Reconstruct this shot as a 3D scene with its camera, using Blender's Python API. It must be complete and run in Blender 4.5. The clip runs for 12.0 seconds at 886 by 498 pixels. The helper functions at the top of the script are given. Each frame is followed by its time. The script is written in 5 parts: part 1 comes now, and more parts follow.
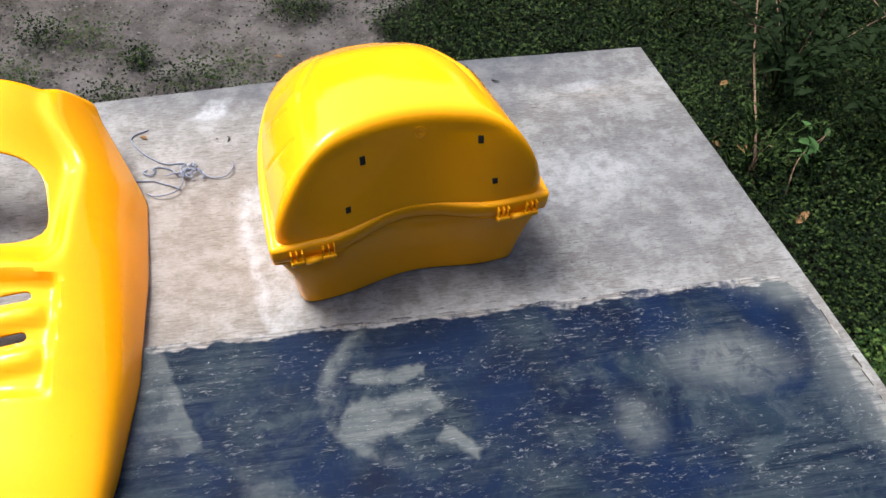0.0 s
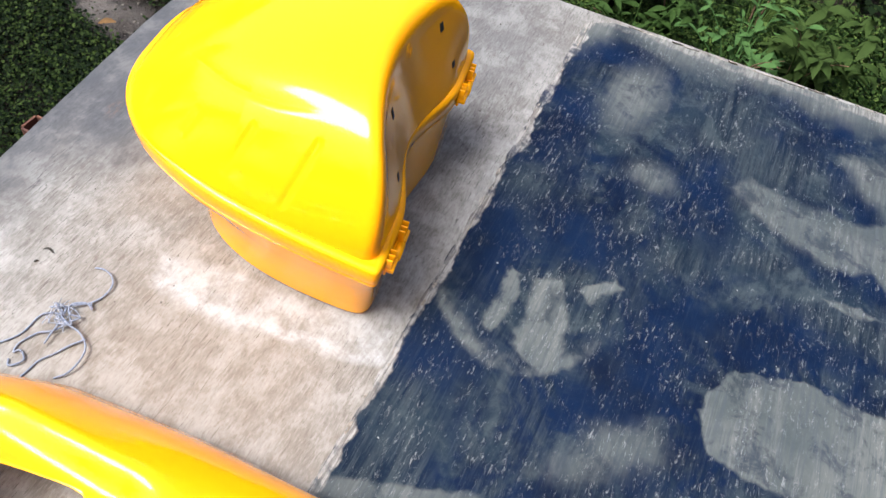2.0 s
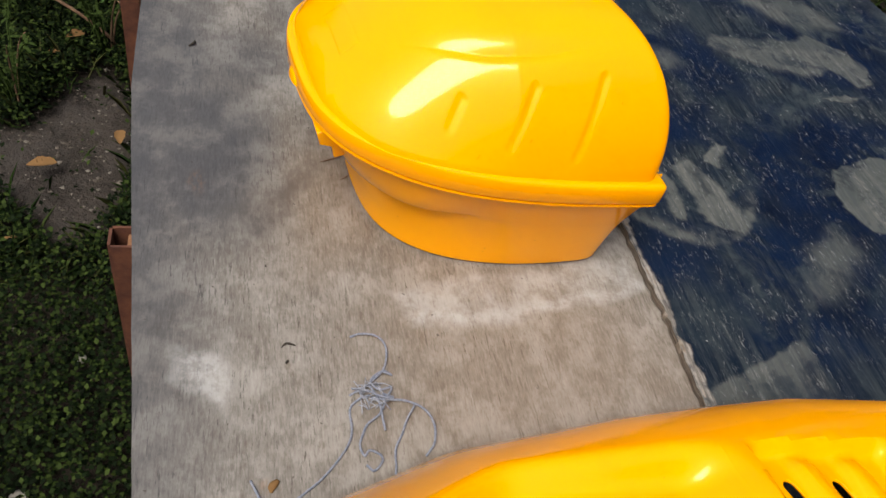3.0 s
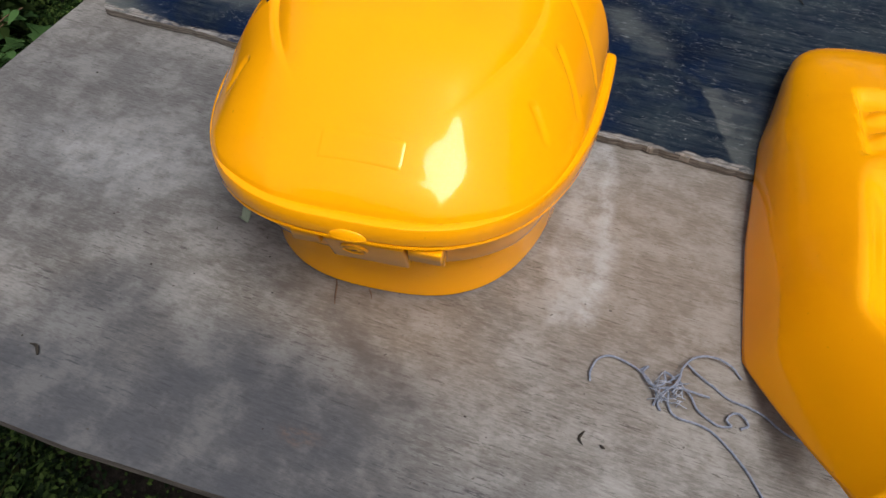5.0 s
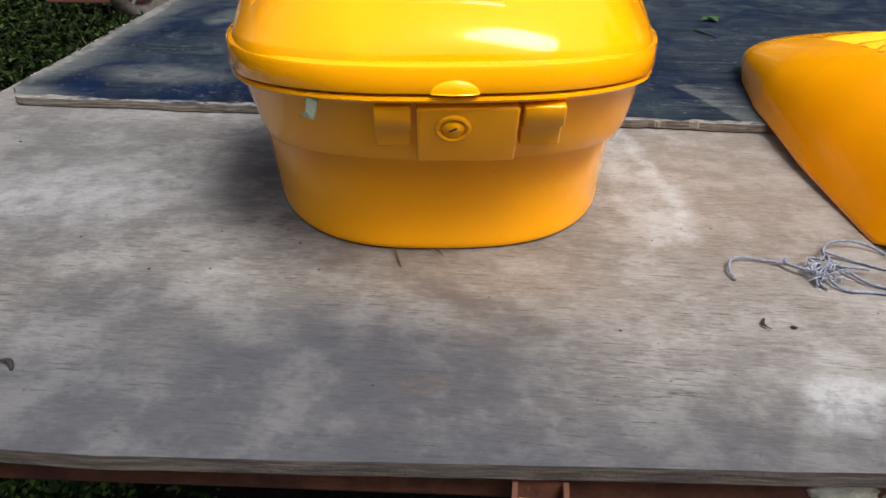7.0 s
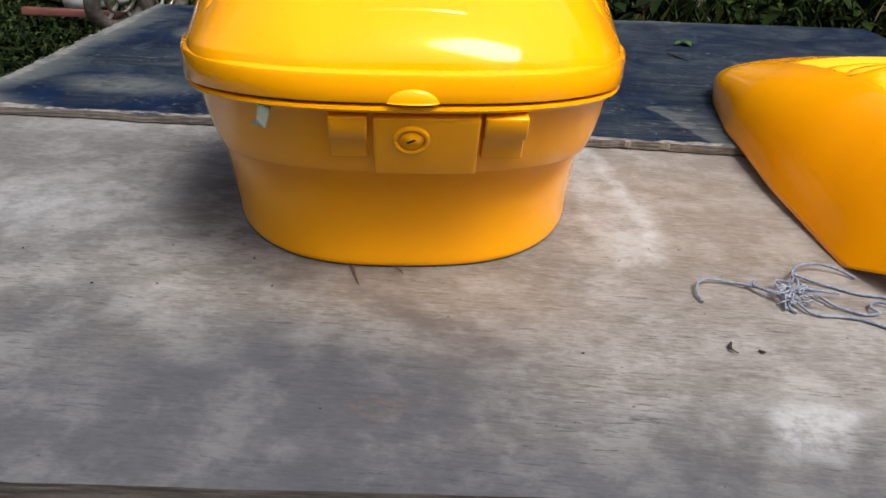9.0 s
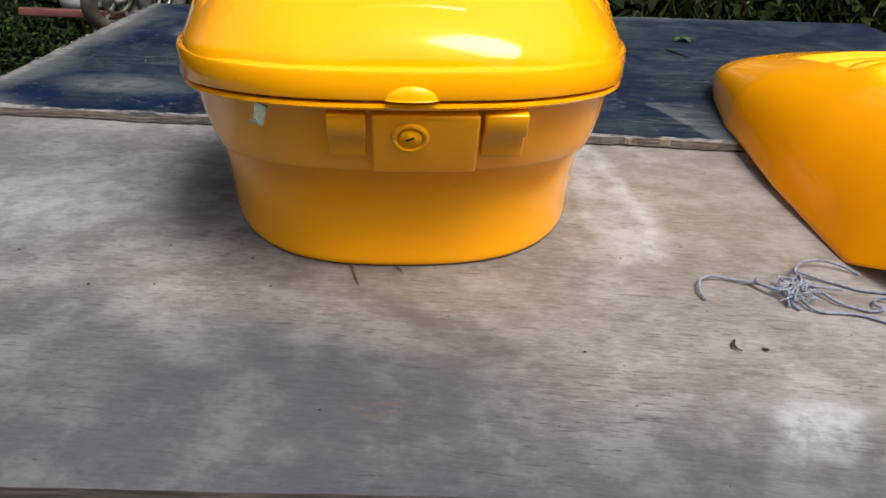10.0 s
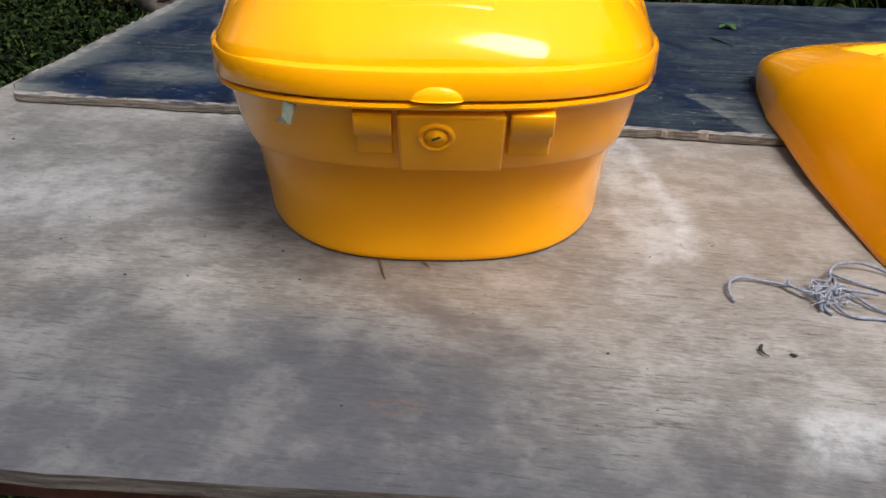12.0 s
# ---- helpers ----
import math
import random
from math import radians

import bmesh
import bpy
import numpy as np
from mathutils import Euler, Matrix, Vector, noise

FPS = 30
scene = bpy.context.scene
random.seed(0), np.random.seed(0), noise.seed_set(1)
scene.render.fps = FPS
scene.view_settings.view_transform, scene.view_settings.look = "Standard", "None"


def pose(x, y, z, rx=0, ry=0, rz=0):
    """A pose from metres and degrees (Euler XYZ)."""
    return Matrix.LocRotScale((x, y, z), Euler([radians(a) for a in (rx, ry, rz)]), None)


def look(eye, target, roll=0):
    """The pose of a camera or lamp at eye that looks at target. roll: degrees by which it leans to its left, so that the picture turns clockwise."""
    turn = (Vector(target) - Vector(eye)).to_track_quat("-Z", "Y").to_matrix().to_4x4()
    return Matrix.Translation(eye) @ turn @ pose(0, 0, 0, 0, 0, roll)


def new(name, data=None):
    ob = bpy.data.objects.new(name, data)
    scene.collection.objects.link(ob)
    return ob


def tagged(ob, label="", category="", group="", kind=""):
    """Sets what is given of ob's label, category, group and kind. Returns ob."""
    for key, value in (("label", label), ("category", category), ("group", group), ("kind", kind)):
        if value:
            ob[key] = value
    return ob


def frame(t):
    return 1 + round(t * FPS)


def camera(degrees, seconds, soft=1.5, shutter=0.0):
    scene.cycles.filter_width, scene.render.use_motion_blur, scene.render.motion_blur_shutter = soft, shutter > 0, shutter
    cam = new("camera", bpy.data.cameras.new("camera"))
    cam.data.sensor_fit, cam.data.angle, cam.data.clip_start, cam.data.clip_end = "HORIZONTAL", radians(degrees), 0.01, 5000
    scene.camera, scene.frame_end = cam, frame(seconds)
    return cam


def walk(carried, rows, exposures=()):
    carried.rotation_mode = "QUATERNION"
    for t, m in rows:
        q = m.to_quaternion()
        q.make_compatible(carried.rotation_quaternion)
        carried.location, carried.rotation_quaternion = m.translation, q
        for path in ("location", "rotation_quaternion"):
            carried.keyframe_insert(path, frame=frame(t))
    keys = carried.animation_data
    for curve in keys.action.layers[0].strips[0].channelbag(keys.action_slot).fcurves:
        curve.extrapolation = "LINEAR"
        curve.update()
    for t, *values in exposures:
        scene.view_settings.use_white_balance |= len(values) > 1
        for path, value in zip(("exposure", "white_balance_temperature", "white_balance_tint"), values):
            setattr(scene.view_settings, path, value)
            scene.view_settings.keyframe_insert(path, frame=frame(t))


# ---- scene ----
cam = camera(61.26, 12.0)
PATH = [
    (0.0, 0.0058, -0.6847, 1.7896, 39.13, -2.76, -9.54),
    (0.5, -0.0270, -0.7060, 1.7555, 39.75, -2.14, -15.42),
    (1.0, -0.3434, -0.6525, 1.7216, 40.49, -9.14, -37.86),
    (1.2, -0.4380, -0.5750, 1.7630, 37.03, -8.48, -43.19),
    (1.5, -0.5009, -0.4482, 1.7455, 37.41, -8.52, -51.72),
    (2.0, -0.5639, -0.1358, 1.6521, 36.17, -9.28, -64.80),
    (2.5, -0.6515, 0.2051, 1.5554, 42.74, -9.04, -85.97),
    (2.6, -0.6530, 0.2880, 1.5440, 43.90, -9.50, -91.70),
    (3.0, -0.6737, 0.5422, 1.4565, 42.59, -11.47, -100.37),
    (3.2, -0.5580, 0.6810, 1.4200, 42.92, -11.33, -103.42),
    (3.5, -0.4836, 0.7096, 1.4435, 42.57, -11.45, -108.52),
    (3.7, -0.4789, 0.7320, 1.4472, 42.70, -10.88, -115.31),
    (5.3, -0.1080, 0.9139, 1.4099, 44.00, 0.18, -165.39),
    (5.5, -0.0767, 0.9103, 1.3982, 45.01, 1.78, -168.84),
    (6.0, 0.0463, 0.9766, 1.2691, 54.03, -0.27, -175.95),
    (6.5, 0.0628, 1.0189, 1.1004, 61.04, -1.24, -176.32),
    (7.0, 0.0197, 1.0216, 1.0819, 61.88, -0.19, -173.54),
    (7.5, -0.0079, 1.0198, 1.0750, 62.24, -0.89, -174.48),
    (7.7, -0.0059, 1.0224, 1.0783, 62.99, -1.46, -174.33),
    (9.5, 0.0062, 0.9937, 1.0637, 63.60, -1.61, -174.79),
    (10.0, 0.0062, 0.9938, 1.0641, 63.46, -1.38, -174.84),
    (10.5, 0.0057, 0.9965, 1.0616, 62.78, -1.33, -173.77),
    (11.0, 0.0036, 0.9938, 1.0612, 62.79, -0.91, -173.47),
    (11.5, -0.0009, 0.9985, 1.0673, 63.37, -0.92, -173.81),
    (12.0, -0.0061, 0.9894, 1.0770, 62.05, -0.75, -171.61),
]
EXPOSURES = [(0.0, 0.68, 6100, 10), (0.6, 0.72, 6100, 10), (1.5, 0.95, 6100, 10), (2.0, 0.85, 6200, 10), (2.5, 0.4, 6600, 10), (3.0, -0.15, 7000, 10), (3.7, -0.28, 7000, 10), (5.5, -0.50, 6250, 10), (6.0, -0.38, 6300, 10), (6.5, 0.13, 6450, 10), (12.0, 0.13, 6450, 10)]
walk(cam, [(t, pose(x, y, z, a, b, c)) for t, x, y, z, a, b, c in PATH], EXPOSURES)
# ---- body ----
# ---------------- world, sun ----------------
T = 0.74            # height of the table top over the ground
SUN_TO = Vector((-0.42, 0.40, 1.0)).normalized()
world = bpy.data.worlds.new("world")
scene.world = world
world.use_nodes = True
wn = world.node_tree
sky = wn.nodes.new("ShaderNodeTexSky")
sky.sky_type = "NISHITA"
sky.sun_disc = False
sky.sun_elevation = math.asin(SUN_TO.z)
sky.sun_rotation = math.atan2(SUN_TO.x, SUN_TO.y)
sky.air_density, sky.dust_density, sky.ozone_density = 1.0, 8.5, 1.0
wn.links.new(sky.outputs[0], wn.nodes["Background"].inputs[0])
wn.nodes["Background"].inputs[1].default_value = 0.15
sun = new("sun", bpy.data.lights.new("sun", "SUN"))
sun.data.energy, sun.data.angle, sun.data.color = 3.2, radians(26), (1.0, 0.975, 0.935)
sun.matrix_world = look(SUN_TO * 10, (0, 0, 0))

# ---------------- helpers ----------------


def lerp(a, b, t):
    return a + (b - a) * t


def smooth(a, b, x):
    t = min(1.0, max(0.0, (x - a) / (b - a))) if a != b else float(x > a)
    return t * t * (3 - 2 * t)


def table_of(pairs):
    xs, ys = [p[0] for p in pairs], [p[1] for p in pairs]
    return lambda v: float(np.interp(v, xs, ys))


def mesh_of(name, verts, faces, mat, shade=True):
    me = bpy.data.meshes.new(name)
    me.from_pydata([tuple(v) for v in verts], [], faces)
    if mat:
        me.materials.append(mat)
    if shade:
        me.polygons.foreach_set("use_smooth", [True] * len(me.polygons))
    me.update()
    return me


def part(name, bm, mat, parent=None, label="", smooth_faces=True):
    """Links a bmesh (or a mesh) as one mesh object under a thing or a part."""
    if isinstance(bm, bpy.types.Mesh):
        me = bm
    else:
        bmesh.ops.recalc_face_normals(bm, faces=bm.faces)
        me = bpy.data.meshes.new(name)
        bm.to_mesh(me)
        bm.free()
        me.materials.append(mat)
        me.polygons.foreach_set("use_smooth", [smooth_faces] * len(me.polygons))
    ob = new(name, me)
    if parent:
        ob.parent = parent
    if label:
        tagged(ob, label)
    return ob


def empty(name, m, label, category, group="", kind=""):
    e = new(name)
    e.empty_display_size = 0.05
    e.matrix_world = m
    return tagged(e, label, category, group, kind)


def box_bm(sx, sy, sz, at=(0, 0, 0), bevel=0.0, segs=2, m=None):
    bm = bmesh.new()
    bmesh.ops.create_cube(bm, size=1.0, matrix=Matrix.Translation(at) @ Matrix.Diagonal((sx, sy, sz, 1)))
    if bevel:
        bmesh.ops.bevel(bm, geom=bm.edges[:], offset=bevel, segments=segs, profile=0.6, affect="EDGES")
    if m:
        bmesh.ops.transform(bm, matrix=m, verts=bm.verts)
    return bm


def cyl_bm(r, depth, m=Matrix(), seg=24, bevel=0.0, r2=None):
    bm = bmesh.new()
    bmesh.ops.create_cone(bm, cap_ends=True, segments=seg, radius1=r, radius2=r if r2 is None else r2, depth=depth)
    if bevel:
        rim = [e for e in bm.edges if len({round(v.co.z, 5) for v in e.verts}) == 1]
        bmesh.ops.bevel(bm, geom=rim, offset=bevel, segments=2, affect="EDGES")
    bmesh.ops.transform(bm, matrix=m, verts=bm.verts)
    return bm


def tube(points, r, seg=6, taper=None):
    """A round tube along points, as verts and faces."""
    pts = [Vector(p) for p in points]
    verts, faces = [], []
    for i, p in enumerate(pts):
        d = (pts[min(i + 1, len(pts) - 1)] - pts[max(i - 1, 0)]).normalized()
        a = d.cross(Vector((0.13, 0.21, 0.97)))
        if a.length < 1e-3:
            a = d.cross(Vector((1, 0, 0)))
        a.normalize()
        b = d.cross(a)
        rr = r * (taper(i / (len(pts) - 1)) if taper else 1.0)
        for k in range(seg):
            w = 2 * math.pi * k / seg
            verts.append(p + (a * math.cos(w) + b * math.sin(w)) * rr)
    n = len(pts)
    for i in range(n - 1):
        for k in range(seg):
            k2 = (k + 1) % seg
            faces.append((i * seg + k, i * seg + k2, (i + 1) * seg + k2, (i + 1) * seg + k))
    faces.append(tuple(range(seg))[::-1])
    faces.append(tuple((n - 1) * seg + k for k in range(seg)))
    return verts, faces


def spline(points, steps=8):
    """Catmull-Rom through points."""
    p = [Vector(q) for q in points]
    p = [2 * p[0] - p[1]] + p + [2 * p[-1] - p[-2]]
    out = []
    for i in range(1, len(p) - 2):
        for s in range(steps):
            t = s / steps
            a, b, c, d = p[i - 1], p[i], p[i + 1], p[i + 2]
            out.append(0.5 * ((2 * b) + (c - a) * t + (2 * a - 5 * b + 4 * c - d) * t * t + (3 * b - a - 3 * c + d) * t ** 3))
    out.append(p[-2])
    return out


# ---------------- materials ----------------


class Nodes:
    """A thin wrapper for building node materials."""

    def __init__(self, name):
        self.mat = bpy.data.materials.new(name)
        self.mat.use_nodes = True
        self.t = self.mat.node_tree
        self.bsdf = self.t.nodes["Principled BSDF"]
        self.obj = self.add("ShaderNodeTexCoord").outputs["Object"]

    def add(self, kind):
        return self.t.nodes.new(kind)

    def put(self, socket, value):
        if isinstance(value, bpy.types.NodeSocket):
            self.t.links.new(value, socket)
        else:
            socket.default_value = value

    def noise(self, scale, detail=4.0, rough=0.55, vec=None, stretch=None, distort=0.0):
        n = self.add("ShaderNodeTexNoise")
        vec = vec or self.obj
        if stretch:
            mp = self.add("ShaderNodeMapping")
            mp.inputs["Scale"].default_value = stretch
            self.put(mp.inputs["Vector"], vec)
            vec = mp.outputs[0]
        self.put(n.inputs["Vector"], vec)
        n.inputs["Scale"].default_value, n.inputs["Detail"].default_value = scale, detail
        n.inputs["Roughness"].default_value, n.inputs["Distortion"].default_value = rough, distort
        return n.outputs["Fac"]

    def ramp(self, fac, *stops):
        r = self.add("ShaderNodeValToRGB")
        self.put(r.inputs[0], fac)
        while len(r.color_ramp.elements) < len(stops):
            r.color_ramp.elements.new(0.5)
        for e, (p, c) in zip(r.color_ramp.elements, stops):
            e.position = p
            e.color = (*c, 1) if isinstance(c, tuple) else (c, c, c, 1)
        return r.outputs[0]

    def math(self, op, a, b=0.0, c=0.0, clamp=False):
        n = self.add("ShaderNodeMath")
        n.operation, n.use_clamp = op, clamp
        self.put(n.inputs[0], a), self.put(n.inputs[1], b), self.put(n.inputs[2], c)
        return n.outputs[0]

    def step(self, x, a, b):
        n = self.add("ShaderNodeMapRange")
        n.interpolation_type = "SMOOTHSTEP"
        self.put(n.inputs[0], x)
        n.inputs[1].default_value, n.inputs[2].default_value = a, b
        return n.outputs[0]

    def mix(self, fac, a, b, blend="MIX"):
        n = self.add("ShaderNodeMix")
        n.data_type, n.blend_type = "RGBA", blend
        self.put(n.inputs[0], fac)
        for s, v in ((n.inputs[6], a), (n.inputs[7], b)):
            self.put(s, (*v, 1) if isinstance(v, tuple) else v)
        return n.outputs[2]

    def blob(self, cx, cy, rx, ry, turn, soft, warp):
        """1 inside an ellipse of the sheet with a ragged rim, 0 outside; warp: coordinates disturbed by noise."""
        mp = self.add("ShaderNodeMapping")
        mp.vector_type = "TEXTURE"
        mp.inputs["Location"].default_value = (cx, cy, 0)
        mp.inputs["Rotation"].default_value = (0, 0, radians(turn))
        mp.inputs["Scale"].default_value = (rx, ry, 1)
        self.put(mp.inputs["Vector"], warp)
        flat = self.add("ShaderNodeVectorMath")
        flat.operation = "MULTIPLY"
        self.put(flat.inputs[0], mp.outputs[0])
        flat.inputs[1].default_value = (1, 1, 0)
        ln = self.add("ShaderNodeVectorMath")
        ln.operation = "LENGTH"
        self.put(ln.inputs[0], flat.outputs[0])
        return self.step(ln.outputs["Value"], 1 + soft, 1 - soft)

    def poly(self, pts, soft, warp):
        """1 inside a convex outline (counter-clockwise), 0 outside."""
        least = None
        for (ax, ay), (bx, by) in zip(pts, pts[1:] + pts[:1]):
            ln = math.hypot(bx - ax, by - ay)
            nx_, ny_ = -(by - ay) / ln, (bx - ax) / ln
            d = self.add("ShaderNodeVectorMath")
            d.operation = "DOT_PRODUCT"
            self.put(d.inputs[0], warp)
            d.inputs[1].default_value = (nx_, ny_, 0)
            e = self.math("SUBTRACT", d.outputs["Value"], nx_ * ax + ny_ * ay)
            least = e if least is None else self.math("MINIMUM", least, e)
        return self.step(least, -soft, soft)

    def warp(self, amount, scale, vec=None, stretch=None, detail=4.0):
        vec = vec or self.obj
        n = self.add("ShaderNodeTexNoise")
        n.inputs["Scale"].default_value, n.inputs["Detail"].default_value = scale, detail
        src = vec
        if stretch:
            mp = self.add("ShaderNodeMapping")
            mp.inputs["Scale"].default_value = stretch
            self.put(mp.inputs["Vector"], vec)
            src = mp.outputs[0]
        self.put(n.inputs["Vector"], src)
        s = self.add("ShaderNodeVectorMath")
        s.operation = "SUBTRACT"
        self.put(s.inputs[0], n.outputs["Color"])
        s.inputs[1].default_value = (0.5, 0.5, 0.5)
        k = self.add("ShaderNodeVectorMath")
        k.operation = "MULTIPLY_ADD"
        self.put(k.inputs[0], s.outputs[0])
        k.inputs[1].default_value = (amount, amount, 0)
        self.put(k.inputs[2], vec)
        return k.outputs[0]

    def most(self, *facs):
        out = facs[0]
        for f in facs[1:]:
            out = self.math("MAXIMUM", out, f)
        return out

    def bump(self, height, strength=0.3, distance=0.002, after=None):
        b = self.add("ShaderNodeBump")
        b.inputs["Strength"].default_value, b.inputs["Distance"].default_value = strength, distance
        self.put(b.inputs["Height"], height)
        if after:
            self.put(b.inputs["Normal"], after)
        return b.outputs[0]

    def done(self, color, rough=0.6, metal=0.0, normal=None, **more):
        b = self.bsdf
        self.put(b.inputs["Base Color"], (*color, 1) if isinstance(color, tuple) else color)
        self.put(b.inputs["Roughness"], rough)
        self.put(b.inputs["Metallic"], metal)
        if normal:
            self.put(b.inputs["Normal"], normal)
        for key, v in more.items():
            self.put(b.inputs[key.replace("_", " ")], v)
        return self.mat


def yellow_paint():
    n = Nodes("yellow_gloss_paint")
    dust = n.noise(6, 5)
    color = n.mix(n.step(dust, 0.45, 0.75), (0.93, 0.388, 0.0010), (0.89, 0.362, 0.0012))
    specks = n.math("MULTIPLY", n.step(n.noise(140, 2), 0.74, 0.78), 0.35)
    color = n.mix(specks, color, (0.45, 0.22, 0.01))
    rough = n.math("MULTIPLY_ADD", n.noise(9, 4), 0.08, 0.10)
    orange = n.bump(n.noise(30, 2), 0.05, 0.003)
    return n.done(color, rough, 0.0, n.bump(n.noise(7, 2), 0.10, 0.012, orange), Coat_Weight=0.42, Coat_Roughness=0.03, Specular_IOR_Level=0.20, Specular_Tint=(1.0, 0.72, 0.16, 1.0))


def bare_ply():
    n = Nodes("weathered_plywood")
    w = n.warp(0.045, 10, detail=7)
    w2 = n.warp(0.11, 5, detail=7)
    grain = n.noise(30, 8, 0.72, stretch=(0.42, 1.9, 1), distort=0.3)
    fine = n.noise(130, 6, 0.7, stretch=(0.30, 2.0, 1))
    cloud = n.noise(3.4, 7, 0.62, distort=0.6)
    mott = n.noise(15, 7, 0.68)
    mott2 = n.noise(46, 7, 0.72, stretch=(0.65, 1.4, 1))
    color = n.mix(n.step(cloud, 0.30, 0.70), (0.128, 0.121, 0.112), (0.178, 0.174, 0.168))
    color = n.mix(n.math("MULTIPLY", n.step(mott, 0.44, 0.62), 0.62), color, (0.270, 0.272, 0.268))
    color = n.mix(n.math("MULTIPLY", n.step(mott2, 0.50, 0.68), 0.40), color, (0.285, 0.286, 0.284))
    color = n.mix(n.math("MULTIPLY", n.step(grain, 0.47, 0.70), 0.14), color, (0.295, 0.292, 0.286))
    dark = n.math("MULTIPLY", n.step(fine, 0.50, 0.62), n.step(mott, 0.56, 0.40))
    color = n.mix(n.math("MULTIPLY", dark, 0.50), color, (0.066, 0.062, 0.056))
    knots = n.math("MULTIPLY", n.step(mott2, 0.45, 0.33), 0.55)
    color = n.mix(knots, color, (0.095, 0.080, 0.068))
    fine2 = n.noise(240, 4, 0.65, stretch=(0.36, 1.7, 1))
    color = n.mix(n.math("MULTIPLY", n.step(fine2, 0.52, 0.64), 0.22), color, (0.34, 0.345, 0.34))
    color = n.mix(n.math("MULTIPLY", n.step(fine2, 0.48, 0.36), 0.32), color, (0.068, 0.064, 0.058))
    dash = n.math("MULTIPLY", n.step(n.noise(210, 5, 0.72, stretch=(0.16, 1.5, 1), distort=0.3), 0.575, 0.64), n.step(n.noise(7, 6, 0.7), 0.40, 0.56))
    color = n.mix(n.math("MULTIPLY", dash, 0.80), color, (0.050, 0.047, 0.044))
    # bluish weathering towards the free end, a darker bluish tone along the front edge
    blue = n.most(n.math("MULTIPLY", n.blob(0.62, 0.27, 0.30, 0.26, 0, 0.5, w2), 0.55), n.math("MULTIPLY", n.blob(0.26, 0.645, 0.30, 0.095, 3, 0.55, w2), 0.95),
                  n.math("MULTIPLY", n.blob(0.36, 0.55, 0.11, 0.09, -8, 0.7, w2), 0.75), n.math("MULTIPLY", n.blob(0.48, 0.63, 0.3, 0.06, 0, 0.7, w2), 0.7),
                  n.math("MULTIPLY", n.blob(0.14, 0.58, 0.19, 0.095, -8, 0.6, w2), 0.97), n.math("MULTIPLY", n.blob(0.22, 0.735, 0.75, 0.135, 4.5, 0.55, w), 1.0), n.math("MULTIPLY", n.blob(0.02, 0.55, 0.10, 0.05, 20, 0.7, w2), 0.5))
    blue = n.math("MULTIPLY", blue, n.math("MULTIPLY_ADD", n.step(mott, 0.38, 0.68), -0.22, 1.0))
    color = n.mix(n.math("MULTIPLY", blue, 0.86), color, (0.036, 0.042, 0.055))
    # dark smear by the case's foot; last blob paints shade along its flank
    smear_and_shade = n.most(n.poly([(-0.030, 0.530), (0.000, 0.485), (0.070, 0.490), (0.030, 0.550)], 0.016, w), n.poly([(0.000, 0.500), (0.020, 0.475), (0.130, 0.425), (0.135, 0.445), (0.060, 0.500)], 0.012, w), n.math("MULTIPLY", n.blob(0.20, 0.42, 0.06, 0.03, -30, 0.7, w), 0.6), n.math("MULTIPLY", n.blob(0.33, 0.22, 0.05, 0.12, 0, 0.7, w), 0.8))
    smear_and_shade = n.math("MULTIPLY", smear_and_shade, n.math("MULTIPLY_ADD", n.step(mott2, 0.40, 0.62), -0.5, 1.0))
    color = n.mix(n.math("MULTIPLY", smear_and_shade, 0.85), color, (0.056, 0.057, 0.062))
    warm = n.most(n.blob(0.05, 0.43, 0.14, 0.07, -10, 0.7, w2), n.blob(-0.24, 0.20, 0.22, 0.2, 0, 0.7, w2))
    color = n.mix(n.math("MULTIPLY", warm, 0.24), color, (0.235, 0.160, 0.095))
    # whitish filler dried on the wood: a pale film with a brighter, crusted rim
    film = n.most(n.poly([(-0.163, 0.335), (-0.158, 0.180), (-0.135, 0.090), (-0.080, 0.100), (-0.085, 0.250), (-0.110, 0.350)], 0.010, w), n.poly([(-0.145, 0.120), (-0.118, 0.040), (-0.100, 0.000), (-0.060, 0.020), (-0.070, 0.120)], 0.010, w),
                  n.math("MULTIPLY", n.blob(0.30, -0.01, 0.2, 0.03, 0, 0.6, w), 0.5))
    core = n.most(n.poly([(-0.138, 0.330), (-0.134, 0.190), (-0.115, 0.110), (-0.060, 0.110), (-0.065, 0.250), (-0.095, 0.340)], 0.022, w), n.poly([(-0.120, 0.120), (-0.098, 0.050), (-0.085, 0.020), (-0.050, 0.040), (-0.050, 0.120)], 0.022, w))
    rim = n.math("MULTIPLY", film, n.math("SUBTRACT", 1.0, core))
    chalk = n.most(n.math("MULTIPLY", film, 0.50), n.math("MULTIPLY", rim, 0.8), n.math("MULTIPLY", n.poly([(-0.256, 0.556), (-0.225, 0.612), (-0.186, 0.606), (-0.190, 0.560), (-0.225, 0.545)][::-1], 0.012, w), 0.75),
                   n.math("MULTIPLY", n.blob(0.58, 0.575, 0.06, 0.012, 0, 0.5, w), 0.45), n.math("MULTIPLY", n.blob(0.52, 0.30, 0.14, 0.07, 5, 0.8, w2), 0.4))
    chalk = n.math("MULTIPLY", chalk, n.math("MULTIPLY_ADD", n.step(n.noise(45, 6, 0.7), 0.36, 0.62), 0.75, 0.30), clamp=True)
    color = n.mix(n.math("MULTIPLY", chalk, 0.62), color, (0.45, 0.48, 0.51))
